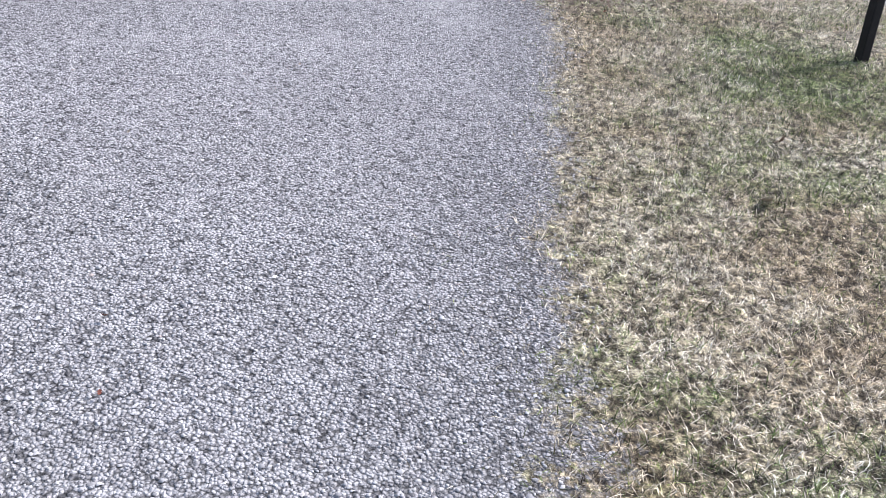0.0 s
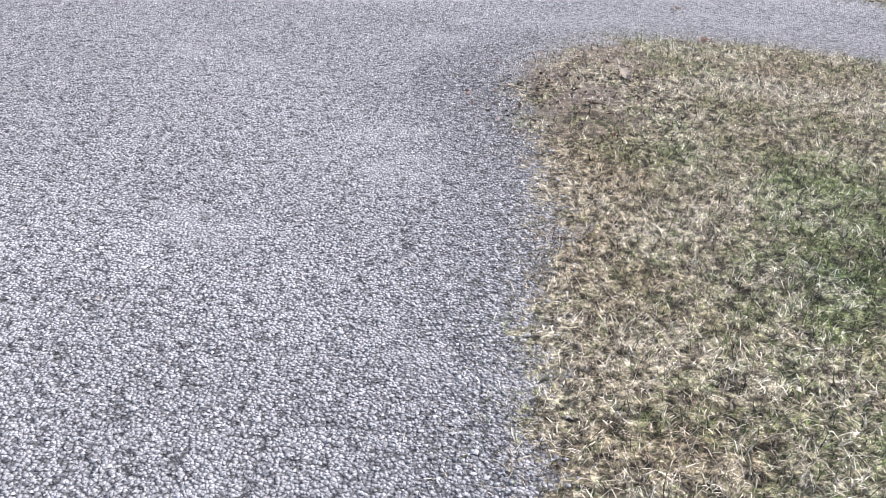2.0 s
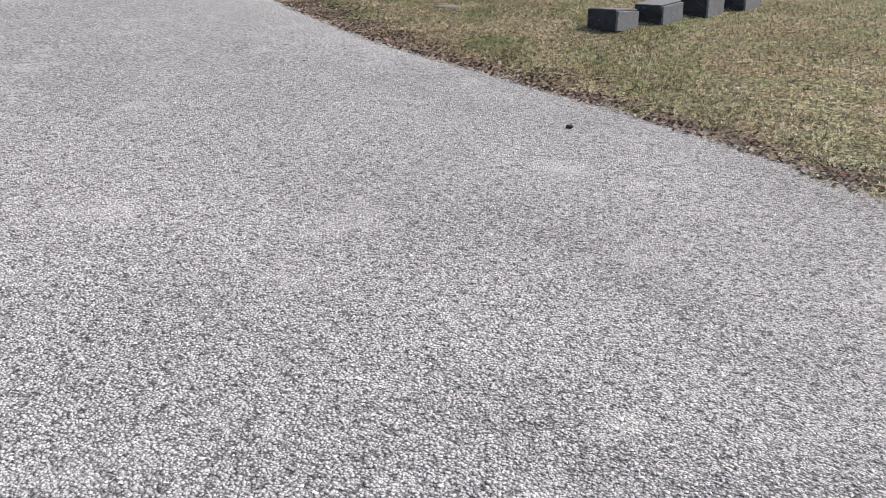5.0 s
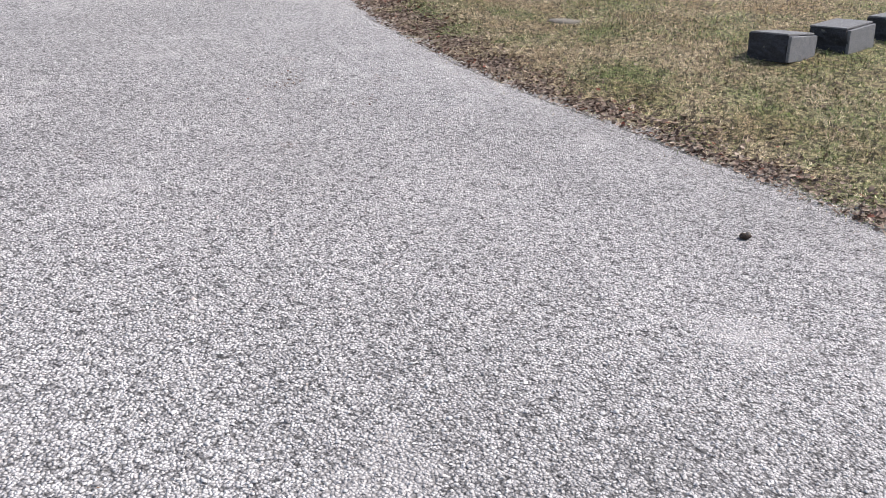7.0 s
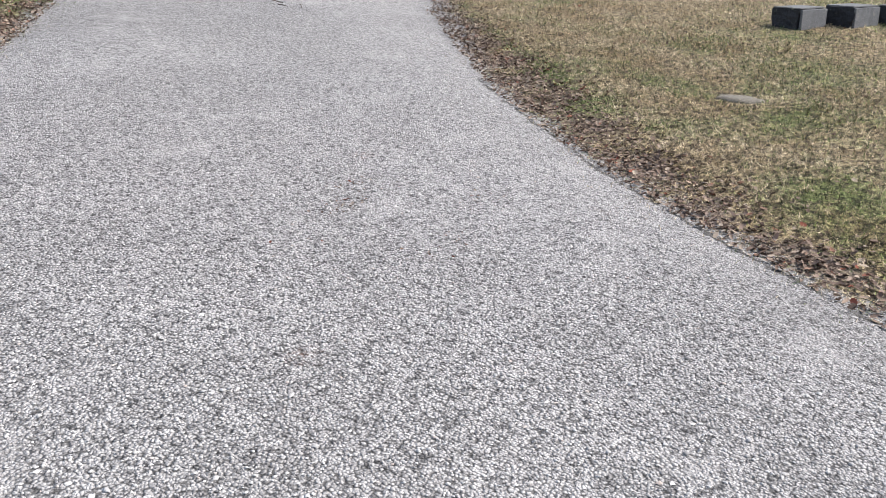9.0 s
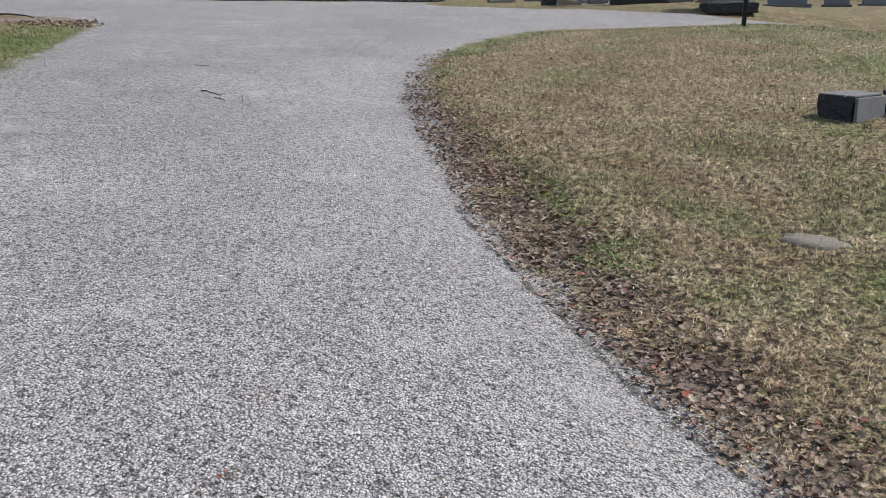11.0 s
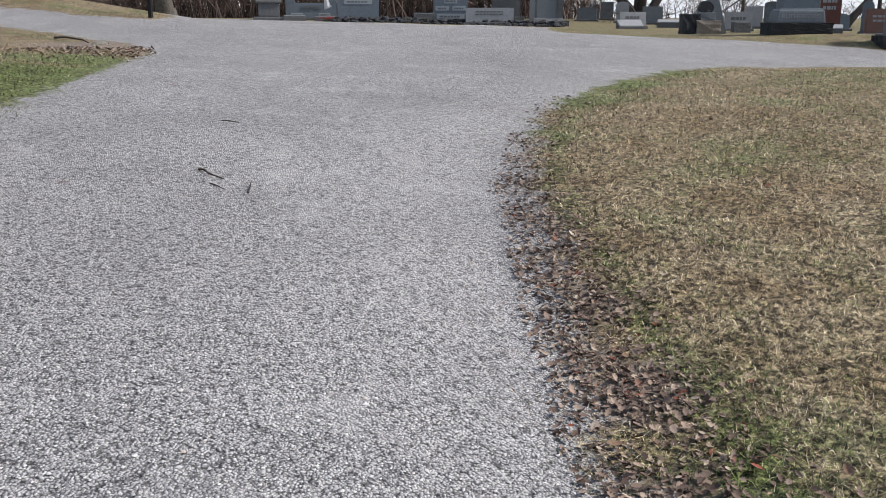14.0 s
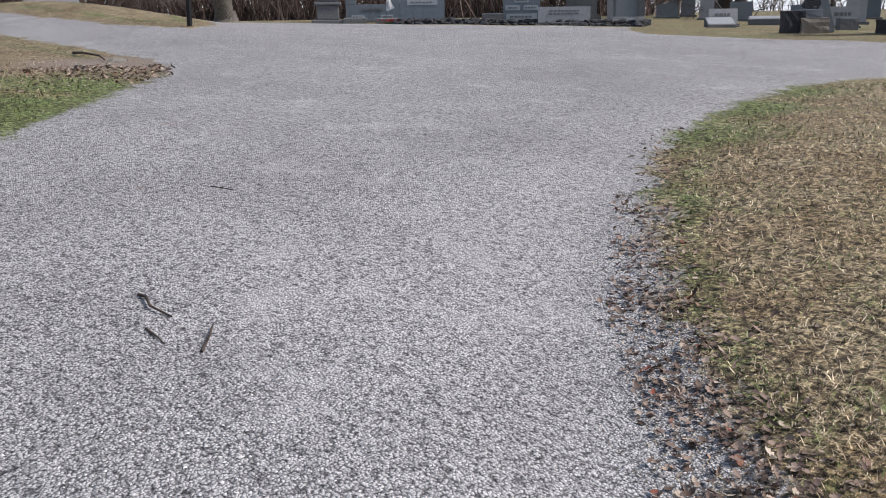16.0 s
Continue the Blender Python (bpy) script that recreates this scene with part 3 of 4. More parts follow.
def bars(parent, w, h, y, z, lines, material, x=0.0, seed=1):
    """Writing too small to read: short bars of its size."""
    dice = random.Random(seed)
    bm = bmesh.new()
    for k in range(lines):
        zz = z + h / 2 - (k + 0.5) * h / lines
        at = x - w / 2 + dice.random() * w * 0.1
        while at < x + w / 2 - 0.04:
            long = min(dice.uniform(0.05, 0.14), x + w / 2 - at)
            m = Matrix.LocRotScale((at + long / 2, y, zz), None, (long, 0.006, h / lines * 0.5))
            bmesh.ops.create_cube(bm, size=1.0, matrix=m)
            at += long + 0.03
    return tagged(part("inscription", bm, material, parent), kind="stuff")


def tube(points, radii, sides=6):
    """Vertices and quads of a bent tapering tube, as arrays."""
    p = np.array(points, float)
    d = np.gradient(p, axis=0)
    d /= np.linalg.norm(d, axis=1)[:, None] + 1e-9
    side = np.cross(d, (0.31, 0.52, 0.79))
    side /= np.linalg.norm(side, axis=1)[:, None] + 1e-9
    up = np.cross(d, side)
    a = np.arange(sides) * 2 * np.pi / sides
    r = np.array(radii, float)[:, None, None]
    co = p[:, None] + r * (np.cos(a)[None, :, None] * side[:, None] + np.sin(a)[None, :, None] * up[:, None])
    n = len(p)
    i, j = (g.ravel() for g in np.meshgrid(np.arange(n - 1), np.arange(sides), indexing="ij"))
    k = (j + 1) % sides
    return co.reshape(-1, 3), np.stack([i * sides + j, i * sides + k, (i + 1) * sides + k, (i + 1) * sides + j], 1)


class Heap:
    """Gathers many small pieces into one mesh."""

    def __init__(self):
        self.co, self.faces, self.count = [], [], 0

    def add(self, co, faces):
        self.co.append(co)
        self.faces.append(faces + self.count)
        self.count += len(co)

    def mesh(self, name, material, smooth=False):
        return mesh_from(name, np.concatenate(self.co), np.concatenate(self.faces), material, smooth)


def grow(heap, at, way, length, radius, level, dice, droop=0.0, spread=0.75, twigs=5, keep=None):
    """One limb and all that grows from it."""
    n = 7 if level > 1 else 4
    pts, p, d = [np.array(at)], np.array(at, float), np.array(way, float)
    for _ in range(n - 1):
        d = d + dice.normal(0, 0.13, 3) + (0, 0, -droop * 0.12)
        d /= np.linalg.norm(d)
        p = p + d * length / (n - 1)
        pts.append(p.copy())
    radii = np.linspace(radius, radius * (0.42 if level else 0.25), n)
    (keep if keep and level > 2 else heap).add(*tube(pts, radii, 8 if radius > 0.12 else 5 if radius > 0.03 else 3))
    if not level:
        return
    for k in range(twigs):
        f = dice.uniform(0.3, 1.0) if k else 1.0
        i = min(int(f * (n - 1)), n - 2)
        spot = pts[i] + (pts[i + 1] - pts[i]) * (f * (n - 1) - i)
        turn = dice.normal(0, spread, 3)
        w = d * 0.9 + turn + (0, 0, 0.12)
        w /= np.linalg.norm(w)
        grow(heap, spot, w, length * dice.uniform(0.5, 0.75), radius * 0.42 * dice.uniform(0.7, 1.1), level - 1, dice, droop, spread, twigs, keep)


def tree(name, x, y, height, radius, seed, label, bark, trunks=1, levels=4, spread=0.6, lean=(0, 0), twigs=5, droop=0.0, first=0.4):
    dice = np.random.default_rng(seed)
    root = thing(name, x, y, 0, label, "tree", sink=0.1)
    wood, crown = Heap(), Heap()
    for k in range(trunks):
        a = k * 6.283 / trunks + 0.7
        out = 0.0 if trunks == 1 else 0.8
        grow(crown, (math.cos(a) * radius * out, math.sin(a) * radius * out, 0), (math.cos(a) * out * 0.7 + lean[0], math.sin(a) * out * 0.7 + lean[1], 1), height * first, radius, levels, dice, droop, spread, twigs, wood)
    # a flared foot
    f = np.linspace(0, 1, 5)
    wood.add(*tube([(0, 0, h * 0.6) for h in f], radius * (1.15 if trunks > 1 else 1.0) * (1 + 0.45 * (1 - f) ** 2), 10))
    for part_name, heap in (("trunk", wood), ("crown", crown)):
        ob = new(part_name, heap.mesh(part_name, bark, True))
        ob.parent = root
    return root


# ---- low granite blocks on the lawn ----
def low_block(x, y, yaw, w, d, h, label, seed, group, tilt=0.0):
    t = thing("headstone", x, y, yaw, label, "headstone", group, 0.03, tilt)
    part("body", block(w, d, h, rough=0.028, cuts=5, bevel=0.008, seed=seed), DARK, t)
    part("top_face", block(w * 0.97, d * 0.96, 0.014, z0=h - 0.004, bevel=0.005), DARKTOP, t, "weathered pale top face")
    # thin added panel whose paler colour carries the sun on the right side
    part("side_face", block(0.03, d * 0.95, h * 0.93, z0=0.006, x0=w / 2 + 0.014, bevel=0.006, rough=0.003, cuts=2, seed=seed), SUNLIT_SAWN, t, "smooth sawn grey side, lightened for the sun on it")
    return t


def tablet(x, y, yaw, w, h, thick, outline, stone, label, base=None, base_stone=None, text=None, text_size=0.18, text_z=0.7, panels=(), lines=0, sink=0.03, tilt=0.0, letter=LETTER, ledge=None, seed=1):
    """A family stone: base, upright tablet, panels and lettering."""
    t = thing("headstone", x, y, yaw, label, "headstone", "stones of the burial ground", sink, tilt)
    z = 0.0
    if base:
        bw, bd, bh = base
        part("base", block(bw, bd, bh, rough=0.018, cuts=3, seed=seed), base_stone or ROCKGREY, t)
        z = bh
    if ledge:
        part("ledge", block(ledge[0], ledge[1], 0.06, z0=z, bevel=0.01), PALE, t)
        z += 0.06
    part("tablet", slab(outline, thick, z0=z - 0.004), stone, t)
    y0 = -thick / 2
    for px, pz, pw, ph in panels:
        part("panel", block(pw, 0.02, ph, z0=z + pz - ph / 2, x0=px, y0=y0 - 0.004, bevel=0.004), PANEL, t)
        bars(t, pw * 0.8, ph * 0.6, y0 - 0.016, z + pz, 1, letter, px, seed + int(px * 10))
    if text:
        words(text, text_size, 0, y0 - 0.018, z + text_z, letter, t)
    if lines:
        bars(t, w * 0.6, h * 0.35, y0 - 0.006, z + h * 0.6, lines, letter, 0, seed)
    return t


def marker(x, y, yaw, w, d, h, stone, label, slope=0.0, tilt=0.0):
    """A low marker with a rough body and a smooth, sometimes sloping face."""
    t = thing("grave_marker", x, y, yaw, label, "grave marker", "stones of the burial ground", 0.03, tilt)
    bm = block(w, d, h, rough=0.01, cuts=2, bevel=0.01)
    for v in bm.verts:
        if v.co.z > h * 0.6:
            v.co.z += slope * (v.co.y / d)
    part("body", bm, ROCKGREY, t)
    bm = block(w * 0.94, d * 0.9, 0.03, z0=h - 0.008, bevel=0.008)
    for v in bm.verts:
        v.co.z += slope * (v.co.y / d)
    part("face", bm, stone, t, "smooth pale face")
    return t


# blocks: a row of three near the branch road, and a row further up
for k, (x, y, yaw, tilt) in enumerate(((-0.38, 14.9, -25, -4), (0.08, 15.48, -27, 3), (0.54, 16.1, -24, 0), (0.98, 16.68, -26, 0))):
    low_block(x, y, yaw, 0.34, 0.47, 0.22, "low dark rock-faced granite block headstone set in the lawn", k + 1, "row of low blocks by the branch road", tilt)
for k, (x, y, yaw) in enumerate(((-2.71, 19.12, -27), (-2.25, 19.5, -28), (-1.78, 19.88, -26))):
    low_block(x, y, yaw, 0.34, 0.42, 0.22, "low dark granite block headstone with pale top on the lawn", k + 11, "row of low blocks up the lawn", 0)

# family stone by the branch road
def stepped_stone(x, y, yaw):
    t = thing("headstone", x, y, yaw, "dark grey granite headstone on two rock-faced steps by the branch road", "headstone", sink=0.05)
    part("footing", block(0.9, 0.62, 0.07, bevel=0.01), PALE, t, "pale concrete footing")
    part("base", block(0.8, 0.54, 0.24, z0=0.067, rough=0.02, cuts=5, bevel=0.01, seed=21), DARK, t)
    part("plinth", block(0.66, 0.42, 0.14, z0=0.304, rough=0.008, cuts=3, bevel=0.012, seed=22), ROCKGREY, t)
    part("tablet", slab(arched_top(0.56, 0.5, 0.08, 0.03), 0.2, z0=0.44), BLUE, t)
    bars(t, 0.4, 0.22, -0.103, 0.72, 2, LETTER, 0, 5)


stepped_stone(3.25, 14.45, -26)


# flush stone in the turf
def flush_stone(x, y, yaw):
    t = thing("flat_marker", x, y, yaw, "weathered grey flat grave stone nearly level with the turf", "grave marker", sink=0.052)
    bm = bmesh.new()
    ring = [(0.18 * math.cos(a) * (1 + 0.15 * math.sin(3 * a + 1) + 0.06 * math.sin(7 * a)), 0.13 * math.sin(a) * (1 + 0.1 * math.cos(2 * a))) for a in np.linspace(0, 6.283, 25)[:-1]]
    for z, k in ((0.0, 1.05), (0.045, 1.0), (0.062, 0.9), (0.07, 0.55)):
        for px, py in ring:
            bm.verts.new((px * k, py * k, z + 0.006 * noise.noise(Vector((px * 9, py * 9, z)))))
    bm.verts.ensure_lookup_table()
    for r in range(3):
        for i in range(24):
            bm.faces.new([bm.verts[r * 24 + i], bm.verts[r * 24 + (i + 1) % 24], bm.verts[(r + 1) * 24 + (i + 1) % 24], bm.verts[(r + 1) * 24 + i]])
    bm.faces.new([bm.verts[72 + i] for i in range(24)])
    part("stone", bm, FLUSH, t, smooth=True)


flush_stone(-2.48, 15.75, -12)


# ---- posts ----
def post(x, y, height, size, lean, label, plate=True):
    t = thing("sign_post", x, y, 0, label, "post", "black posts by the lanes", 0.1)
    t.rotation_euler = (radians(lean[0]), radians(lean[1]), 0.4)
    part("shaft", block(size, size, height, bevel=size * 0.12), BLACK, t)
    part("cap", block(size * 1.15, size * 1.15, 0.02, z0=height - 0.003, bevel=0.004), BLACK, t)
    return t


post(2.57, 4.73, 1.5, 0.06, (0, 2), "slim black metal post standing in the lawn")
post(-5.5, 27.65, 2.0, 0.075, (0, 1), "black metal sign post standing in the lawn")
post(-20.5, 25.25, 2.0, 0.075, (0, 2), "black metal post at the tip of the mound")

# ---- burial ground ----
t = tablet(-29.5, 38.7, 46, 1.96, 0.62, 0.3, flat_top(1.96, 0.55), BLUE, "blue-grey granite family stone with two end pillars", (2.2, 0.6, 0.12), None, "MARTIN", 0.2, 0.36, ((-0.55, 0.1, 0.45, 0.14), (0.5, 0.1, 0.45, 0.14)), letter=LETTER)

for side in (-1, 1):
    part("pillar", block(0.36, 0.3, 1.0, z0=0.66, x0=side * 0.8, bevel=0.015), BLUE, t)
part("lintel", block(2.06, 0.36, 0.22, z0=1.655, bevel=0.02), BLUE, t)
# pillar with ledges
t = thing("pedestal", -29.9, 36.9, 48, "dark weathered stepped stone pedestal", "monument", "stones of the burial ground")
for name, w, h, z in (("plinth", 1.15, 0.14, 0), ("die", 0.78, 0.5, 0.14), ("ledge", 0.95, 0.1, 0.64), ("neck", 0.74, 0.2, 0.74), ("cornice", 0.98, 0.12, 0.94), ("block", 0.7, 0.5, 1.06)):
    part(name, block(w, w * 0.85, h + 0.003, z0=z, bevel=0.03, rough=0.006, cuts=1), ROCKGREY, t)
marker(-29.0, 37.35, 47, 0.82, 0.42, 0.2, PALE, "low granite marker with a pale top")
marker(-28.15, 38.1, 45, 0.8, 0.42, 0.2, PALE, "low granite marker with a pale top")
tablet(-27.4, 39.1, 43, 1.56, 1.0, 0.26, arched_top(1.56, 0.95, 0.12, 0.1), BLUE, "blue-grey granite family stone with curved top", (1.8, 0.55, 0.08), None, None, panels=((0, 0.62, 1.05, 0.17),), ledge=(1.85, 0.6))
marker(-25.5, 40.7, 39, 0.78, 0.4, 0.38, BLUE, "low blue-grey marker on a pale ledge")
tablet(-24.7, 41.3, 37, 1.29, 0.95, 0.26, arched_top(1.29, 0.95, 0.06, 0.04), BLUE, "blue-grey granite stone with four cut panels", (1.45, 0.5, 0.06), None, None, panels=((0, 0.78, 0.5, 0.17), (-0.32, 0.52, 0.5, 0.17), (0.32, 0.52, 0.5, 0.17), (0, 0.22, 1.05, 0.2)))
tablet(-22.9, 41.3, 35, 1.75, 0.55, 0.22, flat_top(1.75, 0.52), PALE, "pale marble family stone, slightly tilted, worn raised lettering", (1.9, 0.5, 0.12), None, None, lines=2, tilt=-4, letter=LETTER)
t = tablet(-24.8, 45.2, 34, 1.15, 1.2, 0.5, arched_top(1.15, 1.2, 0.3), ROCKGREY, "grey granite monument with arched niche and wide cap", (1.5, 0.8, 0.3))
part("cap", block(1.45, 0.75, 0.22, z0=1.48, bevel=0.05), ROCKGREY, t)
part("gable", slab([(-0.7, 0), (0.7, 0), (0, 0.42)], 0.7, z0=1.695), ROCKGREY, t)
tablet(-23.2, 44.8, 32, 0.36, 1.0, 0.14, arched_top(0.36, 1.0, 0.15), PALE, "narrow pale marble slab with rounded top", (0.55, 0.3, 0.1))
tablet(-21.8, 43.5, 40, 0.86, 1.55, 0.6, flat_top(0.86, 1.55), GREY, "tall grey granite monument with a polished die", (1.1, 0.85, 0.3), PALE)
tablet(-21.35, 43.7, 31, 0.2, 1.6, 0.5, flat_top(0.22, 1.6), ROCKGREY, "dark narrow granite pillar beside a monument", (0.7, 0.6, 0.22))
tablet(-18.4, 43.8, 42, 0.95, 0.5, 0.14, flat_top(0.95, 0.5), PALE, "pale marble tablet leaning behind its slanted marker", (1.05, 0.3, 0.1), lines=1, tilt=-8)
marker(-18.2, 43.2, 42, 0.9, 0.45, 0.22, PALE, "pale slant-faced marble marker", 0.22)
marker(-18.5, 47.4, 24, 1.15, 0.5, 0.28, PALE, "low pale stone marker, weathered", 0.1)
marker(-16.9, 47.6, 22, 0.9, 0.4, 0.3, BLUE, "low grey stone marker, weathered", 0.05)
tablet(-15.3, 45.8, 32, 0.95, 0.6, 0.16, flat_top(0.95, 0.6), PALE, "pale upright marble stone with faint lines", (1.05, 0.35, 0.1), lines=1, letter=LETTER)
marker(-14.5, 43.9, 36, 0.55, 0.4, 0.36, GREY, "small square grey granite marker")
for k, (x, y, w, h) in enumerate(((-21.5, 52, 0.9, 0.7), (-23.5, 53, 0.6, 0.9), (-19.4, 53, 0.8, 0.6), (-26.5, 55, 1.0, 0.6), (-16.6, 51, 0.7, 0.8), (-13.6, 52, 0.9, 0.6), (-28, 60, 0.7, 0.9), (-9.4, 53, 0.8, 0.8), (-5.5, 50, 0.9, 0.7), (-3.2, 49, 0.8, 0.5), (-1.2, 52, 0.6, 0.9), (-19.5, 62, 0.8, 1.1), (-31, 64, 0.8, 0.8))):
    tablet(x, y, 26, w, h, 0.2, (flat_top(w, h), arched_top(w, h, 0.14))[k % 2], (GREY, PALE, BLUE)[k % 3], ("plain grey granite headstone on a low base", "pale marble headstone with rounded top", "blue-grey granite headstone on a low base")[k % 3], (w + 0.2, 0.4, 0.12), seed=k)


def broken_stones(x, y, yaw):
    """A toppled monument: a dark block, a brown block and a slab propped against them."""
    t = thing("broken_monument", x, y, yaw, "broken monument: dark and brown rough blocks with a leaning pale slab", "monument", "stones of the burial ground")
    part("dark_block", block(0.5, 0.55, 0.6, x0=-0.38, rough=0.03, cuts=3, seed=4), DARK, t)
    part("brown_block", block(0.7, 0.55, 0.42, x0=0.1, y0=-0.12, rough=0.035, cuts=3, seed=5), FIELD, t)
    part("upper_block", block(0.6, 0.4, 0.22, z0=0.415, x0=0.02, rough=0.02, cuts=2, seed=6), GREY, t)
    bm = slab(arched_top(0.42, 1.1, 0.2), 0.14)
    bmesh.ops.rotate(bm, cent=(0, 0, 0), matrix=Matrix.Rotation(radians(-16), 3, "Y"), verts=bm.verts[:])
    bmesh.ops.translate(bm, vec=(0.5, 0.02, 0), verts=bm.verts[:])
    part("leaning_slab", bm, GREY, t, "pale leaning slab")
    bm = slab(arched_top(0.4, 0.35, 0.12), 0.16, z0=0.62)
    bmesh.ops.rotate(bm, cent=(0, 0, 0.6), matrix=Matrix.Rotation(radians(24), 3, "Y"), verts=bm.verts[:])
    part("fragment", bm, DARK, t)


broken_stones(-14.0, 39.4, 36)

t = thing("monument", -11.3, 39.3, 31, "tall grey granite family monument on stepped rock-faced base", "monument", "stones of the burial ground", 0.05)
part("base", block(1.64, 1.26, 0.34, rough=0.03, cuts=9, seed=8), BLACKROCK, t, "dark rock-faced base")
part("plinth", block(1.28, 0.98, 0.32, z0=0.337, bevel=0.03, taper=0.06), GREY, t)
part("ledge", block(1.1, 0.86, 0.05, z0=0.654, bevel=0.02), PANEL, t)
part("die", block(0.98, 0.74, 1.7, z0=0.7, bevel=0.02), BLUE, t)
part("cap", block(1.2, 0.95, 0.2, z0=2.397, bevel=0.05), GREY, t)
words("RUTHERFORD", 0.16, 0, -0.49, 0.5, PALELETTER, t)

t = thing("monument", -8.25, 38.2, 28, "grey granite monument with a framed inscription panel", "monument", "stones of the burial ground", 0.05)
part("base", block(1.45, 1.0, 0.28, rough=0.03, cuts=9, seed=9), BLACKROCK, t, "dark rock-faced base")
part("wash", block(1.33, 0.88, 0.05, z0=0.276, bevel=0.02), DARKTOP, t)
part("die", block(1.04, 0.68, 1.12, z0=0.323, bevel=0.025, taper=0.04), GREY, t)
part("cap", block(1.08, 0.72, 0.09, z0=1.44, bevel=0.03), PANEL, t)
part("panel", block(0.68, 0.02, 0.56, z0=0.68, y0=-0.338, bevel=0.006), BLUE, t)
bars(t, 0.55, 0.4, -0.351, 0.96, 4, PALELETTER, 0, 3)

tablet(-12.7, 47.3, 28, 0.8, 1.35, 0.3, flat_top(0.8, 1.35), RED, "polished red granite upright stone", (1.0, 0.5, 0.2), lines=2, letter=PALELETTER)
marker(-11.7, 44.4, 16, 0.6, 0.4, 0.3, PALE, "small pale slant marker", 0.12)
tablet(-10.4, 44.6, 28, 0.82, 0.75, 0.26, flat_top(0.82, 0.75), ROSE, "rose-brown polished granite headstone on a base", (1.1, 0.45, 0.14), lines=2, letter=PALELETTER)
tablet(-11.2, 46.5, 13, 0.36, 1.0, 0.3, arched_top(0.36, 1.0, 0.2), BLUE, "narrow grey granite stone with pointed top", (0.5, 0.45, 0.15))
tablet(-7.6, 43.7, 22, 1.25, 0.62, 0.26, arched_top(1.25, 0.62, 0.1, 0.06), BLUE, "grey granite headstone with a dark panel", (1.5, 0.5, 0.14), lines=1, letter=PALELETTER)
tablet(-6.4, 46.5, 8, 0.85, 0.5, 0.2, arched_top(0.85, 0.5, 0.12), GREY, "grey granite headstone with low curved top", (1.0, 0.4, 0.12))
tablet(-35.0, 29.4, 64, 1.7, 1.5, 0.4, flat_top(1.7, 1.25), PALE, "pale wide family stone beyond the mound", (1.9, 0.7, 0.25), DARK, lines=2, letter=LETTER)

# flag and flowers at the pillared stone
t = thing("small_flag", -28.35, 38.25, 45, "small white furled flag on a thin stick", "flag", sink=0.02)
part("stick", block(0.014, 0.014, 0.95, bevel=0), BLACK, t)
bm = bmesh.new()
top = [bm.verts.new((0.16 * k / 6, 0.03 * math.sin(k * 1.4), 0.93 - 0.02 * k)) for k in range(7)]
low = [bm.verts.new((0.3 * k / 6, 0.04 * math.sin(k * 1.4 + 0.5), 0.42 + 0.02 * k)) for k in range(7)]
for k in range(6):
    bm.faces.new([top[k], top[k + 1], low[k + 1], low[k]])
bmesh.ops.solidify(bm, geom=bm.faces[:], thickness=0.006)
part("cloth", bm, CLOTH, t)
t = thing("grave_flowers", -27.75, 37.95, 45, "red artificial flowers laid in front of a marker", "flowers", sink=0.0)
heap = Heap()
for k in range(46):
    c = np.array([RNG.normal(0, 0.2), RNG.normal(0, 0.07), RNG.uniform(0.03, 0.16)])
    a = RNG.uniform(0, 6.28, 5)[:, None]
    pet = c + 0.045 * np.concatenate([np.cos(np.arange(5)[:, None] * 1.257 + a[0]), np.sin(np.arange(5)[:, None] * 1.257 + a[0]), RNG.uniform(0.1, 0.6, (5, 1))], 1)
    heap.add(np.concatenate([c[None], pet]), np.array([[0, 1, 2], [0, 2, 3], [0, 3, 4], [0, 4, 5], [0, 5, 1]]))
ob = new("blossoms", heap.mesh("blossoms", FLOWER))
ob.parent = t
part("foliage", block(0.5, 0.16, 0.06, rough=0.03, cuts=3, bevel=0.02), GREENERY, t)


# ---- low dry-laid wall of dark fieldstones under the family stones ----
def rock(r, seed):
    bm = bmesh.new()
    bmesh.ops.create_icosphere(bm, subdivisions=2, radius=r)
    for v in bm.verts:
        v.co += v.co.normalized() * r * 0.45 * noise.noise(v.co * (1.6 / r) + Vector((seed * 5, 0, 0)))
        v.co.z *= 0.6
    return bm


wall = tagged(new("retaining_wall"), "low rough wall of dark fieldstones below the family stones", "wall", kind="structure")
ROCKS = [bm_mesh(rock(0.2, k), "stone", BLACKROCK) for k in range(5)]
ROCKS += [bm_mesh(rock(0.2, k + 9), "stone", DARK) for k in range(5)]
for k in range(58):
    f = k / 57
    x, y = -27.6 + 7.2 * f, 38.0 + 4.1 * f + 0.5 * math.sin(f * 3)
    for row in range(2):
        ob = new("stone", ROCKS[random.randrange(10)])
        ob.parent = wall
        xx, yy = x + random.uniform(-0.1, 0.1), y + row * 0.16 + random.uniform(-0.1, 0.1)
        ob.matrix_world = pose(xx, yy, ground_z(xx, yy) + 0.0 + 0.1 * row, random.uniform(-20, 20), random.uniform(-20, 20), random.uniform(0, 360)) @ Matrix.Scale(random.uniform(0.6, 1.05), 4)


